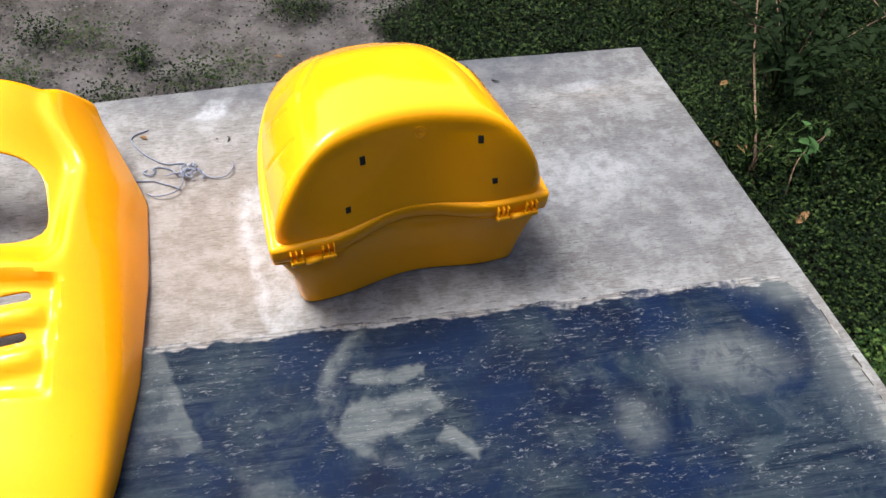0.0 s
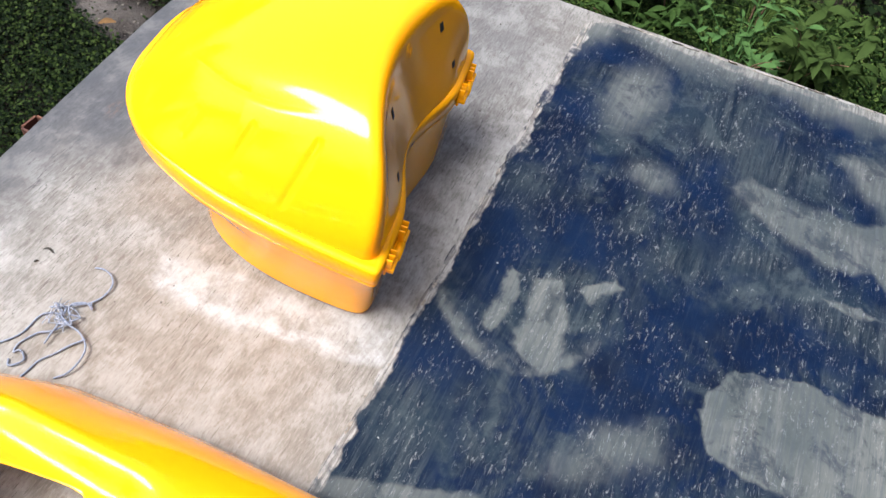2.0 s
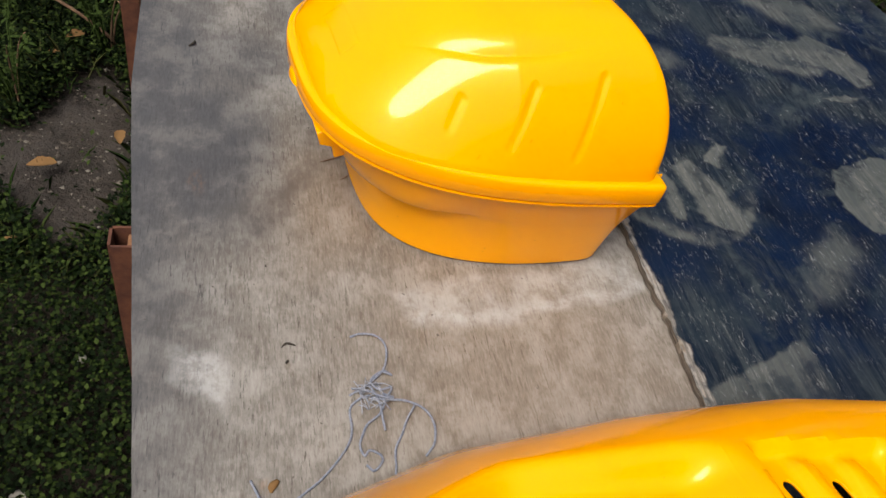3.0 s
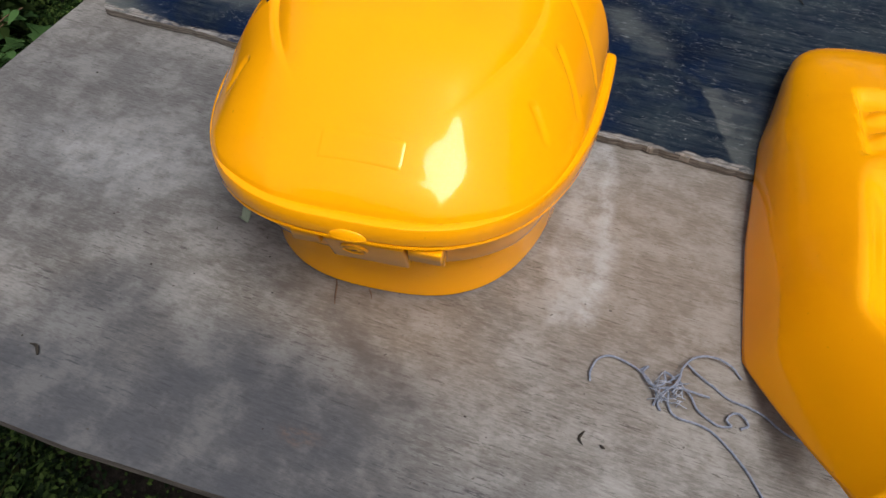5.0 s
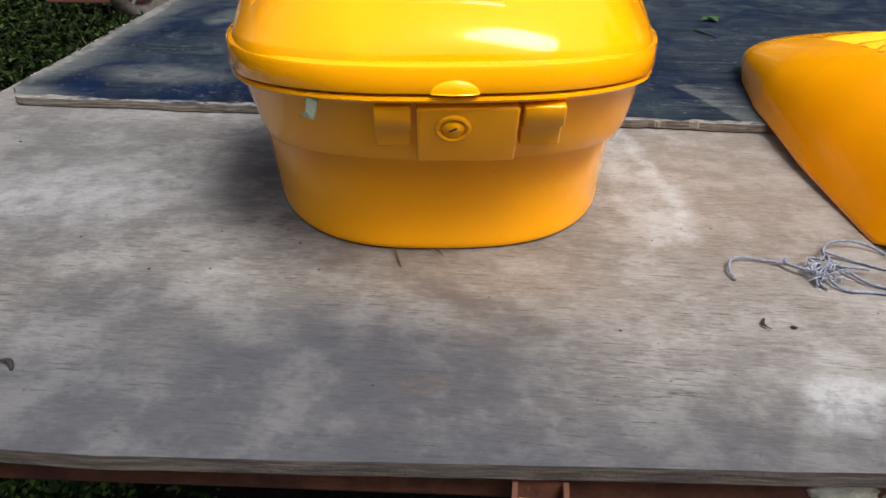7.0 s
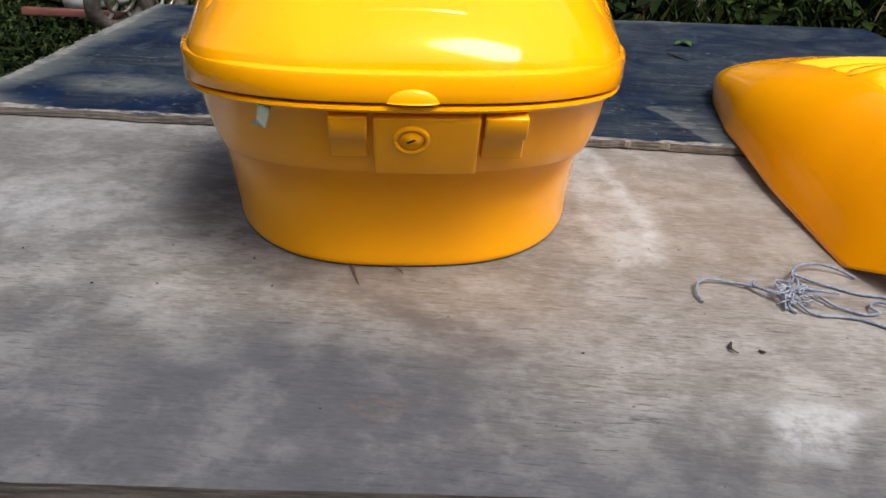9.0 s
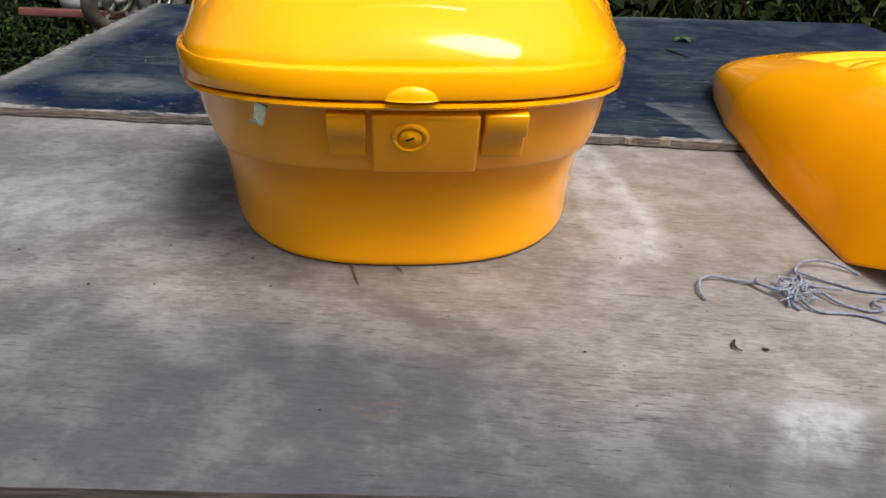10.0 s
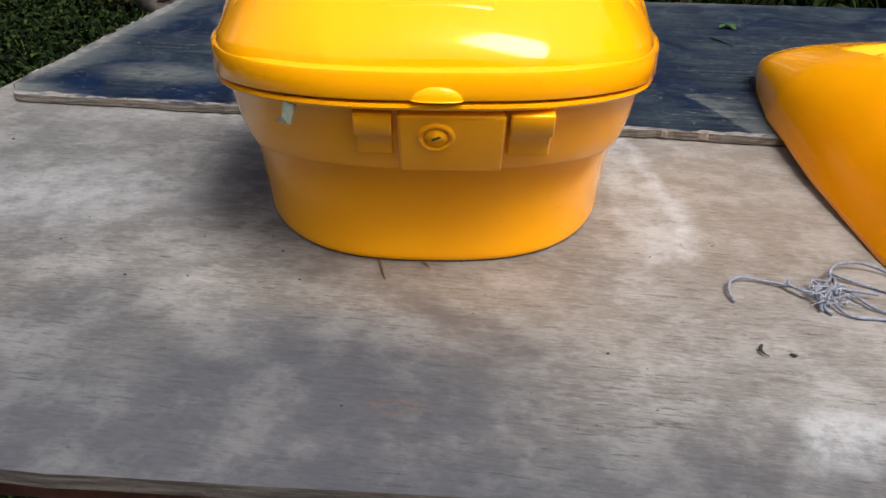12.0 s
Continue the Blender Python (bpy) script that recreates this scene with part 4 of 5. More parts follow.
def fairing():
    ns, na = 150, 120
    grid = []
    for i in range(ns + 1):
        row = []
        for j in range(na + 1):
            a = j / na                       # one foot to the other
            b = 1 - abs(2 * a - 1)           # 0 at the foot, 1 on the crest
            y = lerp(-0.370, fair_end(b), (i / ns) ** 1.5)
            along = (y + 0.370) / 0.860
            yy = -0.345 + 0.835 * along
            w, h = fair_w(yy), fair_h(yy)
            ang = b * math.pi / 2
            along = min(1.0, along)
            n = lerp(3.19, 2.65, along)
            c, s = math.cos(ang), math.sin(ang)
            k = (c ** n + s ** n) ** (-1 / n)
            x, z = w * c * k, h * s * k
            x *= 1 - lerp(-0.116, 0.40, along) * z / h
            # sunk middle between the two lobes, and the sunk vent panel
            z -= lerp(0.040, 0.018, smooth(0.30, 0.42, y)) * smooth(0.202 - 0.05 * smooth(0.30, 0.44, y), 0.160 - 0.05 * smooth(0.30, 0.44, y), x) * smooth(0.075, 0.15, y) * smooth(0.0, 0.05, z)
            panel = smooth(0.200, 0.184, x) * smooth(-0.124, -0.100, y) * smooth(0.074, 0.056, y)
            z -= 0.018 * panel
            z += 0.010 * panel * smooth(0.020, 0.008, abs(y - 0.006 - 0.2 * (x - 0.15))) * smooth(0.19, 0.17, x)
            z += 0.010 * panel * smooth(0.022, 0.008, abs(y + 0.060 - 0.2 * (x - 0.15))) * smooth(0.19, 0.17, x)
            row.append((FX + math.copysign(x, 0.5 - a) * (1 if a != 0.5 else 0), y, T + 0.0008 + max(z, 0.0) + 0.0135 * min(1.0, max(0.0, (0.325 - y) / 0.30))))
        grid.append(row)
    verts = [Vector(p) for r in grid for p in r]
    m = na + 1
    faces = [(i * m + j, i * m + j + 1, (i + 1) * m + j + 1, (i + 1) * m + j) for i in range(ns) for j in range(na)]
    me = mesh_of("shell", verts, faces, YELLOW)
    bm = bmesh.new()
    bm.from_mesh(me)
    bmesh.ops.recalc_face_normals(bm, faces=bm.faces)
    if sum(fc.normal.z for fc in bm.faces) < 0:
        bmesh.ops.reverse_faces(bm, faces=bm.faces)
    # the far end closes down to the table
    bm.to_mesh(me)
    bm.free()
    return me


def cut(me, cutters, thick=0.0035):
    """Gives the shell thickness and cuts openings through it."""
    ob = new("work", me)
    sol = ob.modifiers.new("s", "SOLIDIFY")
    sol.thickness, sol.offset = thick, -1
    helpers = []
    for bm in cutters:
        cm = bpy.data.meshes.new("cutter")
        bm.to_mesh(cm)
        bm.free()
        co = new("cutter", cm)
        helpers.append(co)
        mod = ob.modifiers.new("b", "BOOLEAN")
        mod.operation, mod.object, mod.solver = "DIFFERENCE", co, "EXACT"
    dg = bpy.context.evaluated_depsgraph_get()
    out = bpy.data.meshes.new_from_object(ob.evaluated_get(dg))
    for o in helpers + [ob]:
        bpy.data.objects.remove(o)
    return out


def round_cutter(pts, z0, z1):
    bm = bmesh.new()
    lo = [bm.verts.new((x, y, z0)) for x, y in pts]
    hi = [bm.verts.new((x, y, z1)) for x, y in pts]
    n = len(pts)
    bm.faces.new(lo[::-1]), bm.faces.new(hi)
    for i in range(n):
        bm.faces.new((lo[i], lo[(i + 1) % n], hi[(i + 1) % n], hi[i]))
    bmesh.ops.recalc_face_normals(bm, faces=bm.faces)
    return bm


def slot_pts(a, b, r, seg=10):
    a, b = Vector(a), Vector(b)
    d = (b - a).normalized()
    t0 = math.atan2(d.y, d.x)
    return [(b.x + r * math.cos(t0 - math.pi / 2 + math.pi * k / seg), b.y + r * math.sin(t0 - math.pi / 2 + math.pi * k / seg)) for k in range(seg + 1)] + \
           [(a.x + r * math.cos(t0 + math.pi / 2 + math.pi * k / seg), a.y + r * math.sin(t0 + math.pi / 2 + math.pi * k / seg)) for k in range(seg + 1)]


window = []
for k in range(48):
    a = 2 * math.pi * k / 48
    c, s = math.cos(a), math.sin(a)
    q = (abs(c) ** 4 + abs(s) ** 4) ** (-0.25)
    window.append((FX + (0.150 - 0.018 * s * q) * c * q, 0.234 + 0.094 * s * q))
cutters = [round_cutter(window, T - 0.1, T + 0.5)]
for y in (0.040, -0.024):
    cutters.append(round_cutter(slot_pts((FX + 0.02, y - 0.030), (FX + 0.150, y), 0.0080), T - 0.1, T + 0.5))
fairing_top = empty("motorcycle_fairing", Matrix(), "large glossy yellow motorcycle fairing with window and vent slots", "fairing")
shell_me = cut(fairing(), cutters)
shell_me.polygons.foreach_set("use_smooth", [True] * len(shell_me.polygons))


def take(me, name, keep):
    """The faces of a mesh for which keep(centre) holds, as a mesh of their own."""
    bm = bmesh.new()
    bm.from_mesh(me)
    bmesh.ops.delete(bm, geom=[fc for fc in bm.faces if not keep(fc.calc_center_median())], context="FACES")
    out = bpy.data.meshes.new(name)
    bm.to_mesh(out)
    bm.free()
    out.materials.append(YELLOW)
    return out


def vent(c):
    return abs(c.x - FX) < 0.200 and -0.124 < c.y < 0.074 and c.z > T + 0.05


def bezel(c):
    return abs(c.x - FX) < 0.218 and 0.098 < c.y < 0.345 and c.z > T + 0.08


shell = part("shell", take(shell_me, "shell", lambda c: not vent(c) and not bezel(c)), YELLOW, fairing_top)
part("vent_panel", take(shell_me, "vent_panel", vent), YELLOW, fairing_top, "sunken panel with two slanted vent slots")
part("window_frame", take(shell_me, "window_frame", bezel), YELLOW, fairing_top, "sunken frame round the open window")
bpy.data.meshes.remove(shell_me)


# ---------------- cord and scraps on the table ----------------


CORD = empty("cord", Matrix.Translation((-0.26, 0.40, T)), "tangled blue-grey cord with frayed knot, loose on the plywood", "string")
rng = random.Random(21)


def strand(pts, r=0.0013, name="strand"):
    path = spline([(x + 0.26, y - 0.40, h) for x, y, h in pts], 8)
    path = [p + Vector((0.0006 * noise.noise(p * 90), 0.0006 * noise.noise(p * 90 + Vector((5, 0, 0))), 0.0)) for p in path]
    part(name, mesh_of(name, *tube(path, r, 7), STRING), STRING, CORD)


strand([(-0.177, 0.416, 0.002), (-0.174, 0.404, 0.004), (-0.178, 0.388, 0.006), (-0.190, 0.377, 0.005), (-0.208, 0.377, 0.003), (-0.224, 0.383, 0.004), (-0.238, 0.396, 0.007), (-0.247, 0.409, 0.005), (-0.246, 0.421, 0.003)])
strand([(-0.262, 0.402, 0.009), (-0.266, 0.382, 0.010), (-0.268, 0.362, 0.008), (-0.280, 0.344, 0.008), (-0.300, 0.337, 0.008), (-0.318, 0.340, 0.005), (-0.331, 0.350, 0.002)])
strand([(-0.270, 0.353, 0.004), (-0.288, 0.365, 0.003), (-0.302, 0.371, 0.002), (-0.320, 0.381, 0.002), (-0.355, 0.387, 0.002), (-0.380, 0.401, 0.002), (-0.415, 0.406, 0.002), (-0.44, 0.404, 0.002)])
strand([(-0.258, 0.402, 0.008), (-0.261, 0.415, 0.004), (-0.272, 0.425, 0.002), (-0.305, 0.427, 0.002), (-0.339, 0.452, 0.002), (-0.363, 0.482, 0.002), (-0.374, 0.505, 0.002), (-0.365, 0.519, 0.002), (-0.343, 0.529, 0.002)])
strand([(-0.265, 0.385, 0.008), (-0.280, 0.394, 0.005), (-0.292, 0.409, 0.003), (-0.312, 0.418, 0.002), (-0.326, 0.415, 0.003), (-0.321, 0.409, 0.004), (-0.327, 0.398, 0.003), (-0.335, 0.398, 0.004), (-0.343, 0.407, 0.003), (-0.336, 0.414, 0.002)])
strand([(-0.224, 0.383, 0.004), (-0.232, 0.375, 0.005), (-0.228, 0.386, 0.006), (-0.240, 0.400, 0.008), (-0.252, 0.392, 0.009), (-0.250, 0.378, 0.008), (-0.262, 0.384, 0.010)])
strand([(-0.246, 0.402, 0.008), (-0.262, 0.395, 0.010), (-0.285, 0.392, 0.008), (-0.300, 0.391, 0.006)])
strand([(-0.256, 0.388, 0.007), (-0.265, 0.378, 0.012), (-0.262, 0.394, 0.013), (-0.254, 0.402, 0.009), (-0.250, 0.416, 0.003), (-0.254, 0.424, 0.002)])
for k in range(34):
    a = rng.uniform(0, 6.28)
    c = Vector((rng.uniform(-0.012, 0.016), rng.uniform(-0.014, 0.014), rng.uniform(0.003, 0.010)))
    d = Vector((math.cos(a), math.sin(a), rng.uniform(-0.1, 0.35))) * rng.uniform(0.008, 0.020)
    part("frayed_fibre", mesh_of("frayed_fibre", *tube([c - d * 0.5, c + Vector((0, 0, 0.003)), c + d * 0.6], 0.0006, 5), FLUFF), FLUFF, CORD)


def scrap(name, pts, r, mat, label, category, flat=0.5):
    path = spline(pts, 6)
    v, f = tube(path, r, 8, lambda t: 0.35 + 0.65 * math.sin(math.pi * min(0.97, t + 0.08)))
    z0 = min(p.z for p in path)
    v = [Vector((p.x, p.y, z0 + (p.z - z0) * flat)) for p in v]
    return tagged(new(name, mesh_of(name, v, f, mat)), label, category)


scrap("twig_scrap", [(-0.186, 0.478, T + 0.002), (-0.183, 0.488, T + 0.003), (-0.188, 0.494, T + 0.002)], 0.0015, BLACK, "small dark curled scrap lying on the plywood", "debris")
scrap("bark_crumb", [(-0.205, 0.487, T + 0.0015), (-0.208, 0.489, T + 0.002), (-0.210, 0.489, T + 0.0015)], 0.0016, BLACK, "tiny dark crumb on the plywood", "debris")
scrap("thin_twig", [(0.140, 0.392, T + 0.002), (0.134, 0.402, T + 0.004), (0.129, 0.416, T + 0.002), (0.124, 0.428, T + 0.002)], 0.0011, TWIG, "thin brown twig by the foot of the case", "twig", 1.0)
scrap("thin_twig", [(0.098, 0.391, T + 0.002), (0.092, 0.397, T + 0.003), (0.088, 0.404, T + 0.002)], 0.0009, TWIG, "thin brown twig by the foot of the case", "twig", 1.0)
scrap("seed_husk", [(-0.345, 0.503, T + 0.002), (-0.351, 0.509, T + 0.003), (-0.357, 0.510, T + 0.002)], 0.0042, DRY, "small orange-brown seed husk on the plywood", "debris")
scrap("dark_twig", [(-0.318, -0.60, T + 0.015), (-0.332, -0.568, T + 0.016), (-0.348, -0.530, T + 0.015)], 0.0022, BLACK, "short dark twig on the blue sheet", "twig", 1.0)
for x, y, r in ((0.232, 0.391, 0.0022), (0.452, 0.403, 0.002), (0.356, 0.457, 0.0026), (0.30, 0.45, 0.0018), (-0.066, 0.508, 0.0022), (0.118, 0.60, 0.0016), (0.42, 0.60, 0.0022), (0.20, 0.44, 0.002), (0.678, 0.154, 0.003)):
    r *= 0.5
    scrap("dirt_crumb", [(x, y, T + 0.0005), (x - r, y + 0.3 * r, T + 0.001), (x - 2 * r, y, T + 0.0005)], r, BLACK, "tiny dark crumb of dirt on the plywood", "debris")
scrap("dry_scrap", [(0.385, 0.615, T + 0.002), (0.392, 0.607, T + 0.006), (0.402, 0.606, T + 0.003)], 0.0022, BLACK, "dark crumpled dry scrap on the plywood", "debris")
# a fresh sprig on the far part of the blue sheet
sprig = empty("leaf_sprig", Matrix.Translation((-0.372, -0.72, T + 0.013)), "small pale green leaf sprig on the blue sheet", "leaf")


def leaf_mesh(name, length, width, mat, lobes=0, curl=0.15, seed=0, droop=0.2):
    """A leaf blade with a midrib fold and an uneven rim, its stalk end at the origin, along +y."""
    r_ = random.Random(seed)
    n = 12
    verts, faces = [], []
    for i in range(n + 1):
        t = i / n
        half = width / 2 * (math.sin(math.pi * t ** 0.75) ** 0.8 if 0 < t < 1 else 0.02)
        if lobes:
            half *= 1 + 0.38 * math.cos(2 * math.pi * lobes * t)
        half *= r_.uniform(0.92, 1.06)
        y = length * t
        z = -droop * length * t * t + 0.05 * length * math.sin(3 * t)
        verts += [(-half, y, z + curl * half), (0, y, z), (half, y, z + curl * half * r_.uniform(0.7, 1.2))]
    for i in range(n):
        for k in (0, 1):
            a = i * 3 + k
            faces.append((a, a + 1, a + 4, a + 3))
    # thickness
    m = len(verts)
    verts += [(x, y, z - 0.0006) for x, y, z in verts]
    faces += [tuple(m + q for q in fc[::-1]) for fc in faces]
    return mesh_of(name, verts, faces, mat)


for k, (a, ln) in enumerate(((20, 0.035), (-40, 0.030), (80, 0.026), (150, 0.02))):
    lf = part("leaf", leaf_mesh("leaf", ln, ln * 0.5, BROAD, 0, 0.3, k), BROAD, sprig)
    lf.matrix_basis = pose(0, 0, 0.004, 8, 0, a)

# ---------------- fallen leaves and litter ----------------
FALLEN = [(0.881, 1.40, 70, 0.085, 0), (0.98, 1.50, 20, 0.06, 1), (1.463, 0.662, -60, 0.085, 2), (1.548, 1.387, 110, 0.07, 3), (1.365, 1.044, 30, 0.05, 4), (1.784, 0.28, 160, 0.075, 5), (1.74, 0.46, 60, 0.065, 6),
          (0.881, 0.982, 15, 0.10, 7), (1.022, 0.847, 95, 0.085, 8), (1.456, 0.985, 40, 0.09, 9), (0.86, 0.72, -20, 0.10, 10), (-0.119, 1.70, 80, 0.05, 11), (-0.856, 1.46, 10, 0.07, 12), (1.25, 1.22, -35, 0.10, 13), (0.62, 1.02, 10, 0.06, 14)]
for x, y, a, ln, k in FALLEN:
    ob = new("fallen_leaf", leaf_mesh("fallen_leaf", ln * 0.7, ln * 0.34, DRY, 0, 0.55, 40 + k, -0.12))
    ob.matrix_world = pose(x, y, ground_height(x, y) + 0.045, random.Random(k).uniform(-12, 14), random.Random(k + 9).uniform(-20, 20), a)
    tagged(ob, "curled dry yellow-brown leaf lying among the weeds", "leaf", "fallen leaves")
for x, y, r in ((0.087, 1.60, 0.020), (-0.05, 1.45, 0.016), (-0.55, 1.30, 0.014), (0.0, 0.93, 0.018), (0.30, 0.86, 0.012)):
    bm = bmesh.new()
    bmesh.ops.create_icosphere(bm, subdivisions=2, radius=r)
    for v in bm.verts:
        v.co *= 1 + 0.3 * noise.noise(v.co * 60 + Vector((x, y, 0)))
        v.co.z *= 0.6
    ob = part("stone", bm, CONCRETE)
    ob.location = (x, y, ground_height(x, y) + 0.35 * r)
    tagged(ob, "small pale stone lying on the soil", "stone", "loose stones")

# ---------------- weeds and grass ----------------


def blades(count, area, keep, size, mat, name, label, seed, kind="leaf"):
    """Many small leaves or blades as one mesh. area: x0, x1, y0, y1; keep(x, y): how likely a plant stands there."""
    r_ = np.random.RandomState(seed)
    x = r_.uniform(area[0], area[1], count)
    y = r_.uniform(area[2], area[3], count)
    chance = r_.uniform(0, 1, count)
    ok = np.array([chance[i] < keep(x[i], y[i]) for i in range(count)])
    x, y = x[ok], y[ok]
    n = len(x)
    g = np.array([ground_height(a, b) for a, b in zip(x, y)])
    yaw = r_.uniform(0, 2 * np.pi, n)
    s = r_.uniform(size[0], size[1], n)
    patch = np.array([0.5 + 0.5 * noise.noise((a * 2.2, b * 2.2, 4.0)) for a, b in zip(x, y)])
    if kind == "leaf":
        tilt = r_.uniform(-0.5, 0.9, n)
        h = g + 0.006 + r_.uniform(0, 1, n) ** 1.4 * (0.035 + 0.06 * patch)
        wid, fold = 0.34, 0.18
        u = np.array([0, 0.45, 1.0, 0.45])
        w = np.array([0, wid, 0, -wid])
        z = np.array([0, fold, 0.05, fold])
    else:
        tilt = r_.uniform(0.6, 1.45, n)
        h = g - 0.005
        u = np.array([0, 0.0, 0.55, 0.62, 1.0, 0.55])
        w = np.array([-0.035, 0.035, 0.03, 0.0, 0.0, -0.03])
        u = np.array([0, 0, 0.6, 1.0, 0.6])
        w = np.array([-0.03, 0.03, 0.026, 0.0, -0.026])
        z = np.array([0, 0, -0.03, -0.22, -0.03])
    k = len(u)
    ct, st = np.cos(tilt)[:, None], np.sin(tilt)[:, None]
    fx = s[:, None] * (u * ct - z * st)
    fz = s[:, None] * (u * st + z * ct)
    side = s[:, None] * w
    cy, sy = np.cos(yaw)[:, None], np.sin(yaw)[:, None]
    vx = x[:, None] + fx * cy - side * sy
    vy = y[:, None] + fx * sy + side * cy
    vz = h[:, None] + fz
    verts = np.stack([vx, vy, vz], 2).reshape(-1, 3)
    me = bpy.data.meshes.new(name)
    me.vertices.add(n * k)
    me.vertices.foreach_set("co", verts.ravel())
    me.loops.add(n * k)
    me.loops.foreach_set("vertex_index", np.arange(n * k))
    me.polygons.add(n)
    me.polygons.foreach_set("loop_start", np.arange(n) * k)
    me.polygons.foreach_set("loop_total", np.full(n, k))
    me.materials.append(mat)
    me.update(calc_edges=True)
    me.validate()
    return tagged(new(name, me), label, "weeds", kind="stuff")


def green(x, y):
    if -0.95 < x < 0.70 and -0.85 < y < 0.52:
        return 0.12
    return max(0.0, 1.0 - 1.15 * soil_share(x, y)) + 0.012


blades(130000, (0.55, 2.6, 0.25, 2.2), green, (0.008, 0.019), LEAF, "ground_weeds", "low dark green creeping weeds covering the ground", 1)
blades(105000, (0.55, 2.6, -1.3, 0.25), green, (0.009, 0.022), LIT_LEAF, "ground_weeds", "low weeds beside the table, sunlight put into their green", 12)
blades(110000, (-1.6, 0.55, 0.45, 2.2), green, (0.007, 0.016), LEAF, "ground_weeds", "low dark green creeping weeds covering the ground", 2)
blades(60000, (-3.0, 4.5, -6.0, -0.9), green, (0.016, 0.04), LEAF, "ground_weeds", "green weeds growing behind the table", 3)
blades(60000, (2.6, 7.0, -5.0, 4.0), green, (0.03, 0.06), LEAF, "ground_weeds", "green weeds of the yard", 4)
blades(14000, (0.5, 2.6, -1.3, 2.2), lambda x, y: green(x, y) * smooth(0.0, 0.5, noise.noise((x * 1.7, y * 1.7, 1.0)) + 0.15), (0.05, 0.12), BLADE, "grass_blades", "thin pale green grass blades between the weeds", 5, "blade")
blades(9000, (-3.0, 0.6, -6.0, -2.4), lambda x, y: 0.9, (0.15, 0.45), BLADE, "tall_grass", "tall green grass and weeds behind the table", 6, "blade")
blades(7000, (0.6, 5.0, -6.0, -2.2), lambda x, y: green(x, y) * 0.8, (0.06, 0.16), BLADE, "tall_grass", "rough grass near the scrap parts", 7, "blade")
blades(30000, (-9.0, 9.0, -14.0, -5.0), lambda x, y: 0.9, (0.10, 0.35), BLADE, "far_grass", "rough grass towards the trees", 8, "blade")


for k, (x, y, r) in enumerate(((-1.03, 1.96, 0.07), (-0.85, 1.94, 0.10), (-0.65, 1.78, 0.05), (-1.08, 1.69, 0.09), (-0.47, 1.64, 0.11), (-0.30, 1.66, 0.12), (-0.75, 1.55, 0.08))):
    blades(2200, (x - 2 * r, x + 2 * r, y - 2 * r, y + 2 * r), lambda px, py: math.exp(-((px - x) ** 2 + (py - y) ** 2) / (r * r)), (0.007, 0.017), BLADE if k % 2 else LEAF, "weed_tuft", "small tuft of green weed growing in bare soil", 90 + k)


def grit(count, area, seed):
    """Crumbs of soil and little stones, one mesh."""
    r_ = np.random.RandomState(seed)
    verts, faces = [], []
    for _ in range(count):
        x, y = r_.uniform(area[0], area[1]), r_.uniform(area[2], area[3])
        if r_.uniform() > soil_share(x, y) + 0.05:
            continue
        q = 0.002 + 0.006 * r_.uniform() ** 3
        z = ground_height(x, y) + q * 0.2
        b = len(verts)
        for dx, dy, dz in ((1, 0, 0), (0, 1, 0), (-1, 0, 0), (0, -1, 0), (0, 0, 0.8), (0, 0, -0.6)):
            verts.append((x + q * (dx * r_.uniform(0.6, 1.5) + r_.uniform(-0.3, 0.3)), y + q * (dy * r_.uniform(0.6, 1.5) + r_.uniform(-0.3, 0.3)), z + q * dz * r_.uniform(0.6, 1.1)))
        for i in range(4):
            faces += [(b + i, b + (i + 1) % 4, b + 4), (b + (i + 1) % 4, b + i, b + 5)]
    tagged(new("soil_crumbs", mesh_of("soil_crumbs", verts, faces, GRIT, False)), "grey soil crumbs and tiny stones on bare ground", "gravel", kind="stuff")


grit(14000, (-2.0, 1.4, 0.75, 3.0), 17)


def bush(name, x, y, height, spread, stems, leaf_len, mat, label, seed, leaves=9, lobes=0, category="plant"):
    """A leafy plant: bent stems, each with its own leaves."""
    r_ = random.Random(seed)
    top = empty(name, Matrix.Translation((x, y, ground_height(x, y) - 0.005)), label, category)
    lm = [leaf_mesh("leaf", leaf_len * f, leaf_len * f * 0.85 if lobes else leaf_len * f * 0.38, mat, lobes, 0.25, seed + 3 + k, 0.25) for k, f in enumerate((0.7, 1.0, 1.25))]
    for k in range(stems):
        a = r_.uniform(0, 6.28)
        d = Vector((math.cos(a), math.sin(a), 0)) * spread * r_.uniform(0.4, 1.0)
        hgt = height * r_.uniform(0.6, 1.1)
        pts = [(d.x * 0.1, d.y * 0.1, 0), (d.x * 0.3, d.y * 0.3, hgt * 0.5), (d.x * 0.65, d.y * 0.65, hgt * 0.85), (d.x, d.y, hgt)]
        path = spline(pts, 5)
        stem = part("stem", mesh_of("stem", *tube(path, 0.0022 + 0.004 * height, 5, lambda t: 1 - 0.6 * t), TWIG if k % 5 == 0 else mat), mat, top)
        for j in range(leaves):
            p = path[int((0.25 + 0.75 * (j + r_.random()) / leaves) * (len(path) - 1))]
            lf = part("leaf", r_.choice(lm), mat, stem)
            lf.matrix_basis = Matrix.Translation(p) @ pose(0, 0, 0, r_.uniform(-20, 45), r_.uniform(-25, 25), r_.uniform(0, 360))


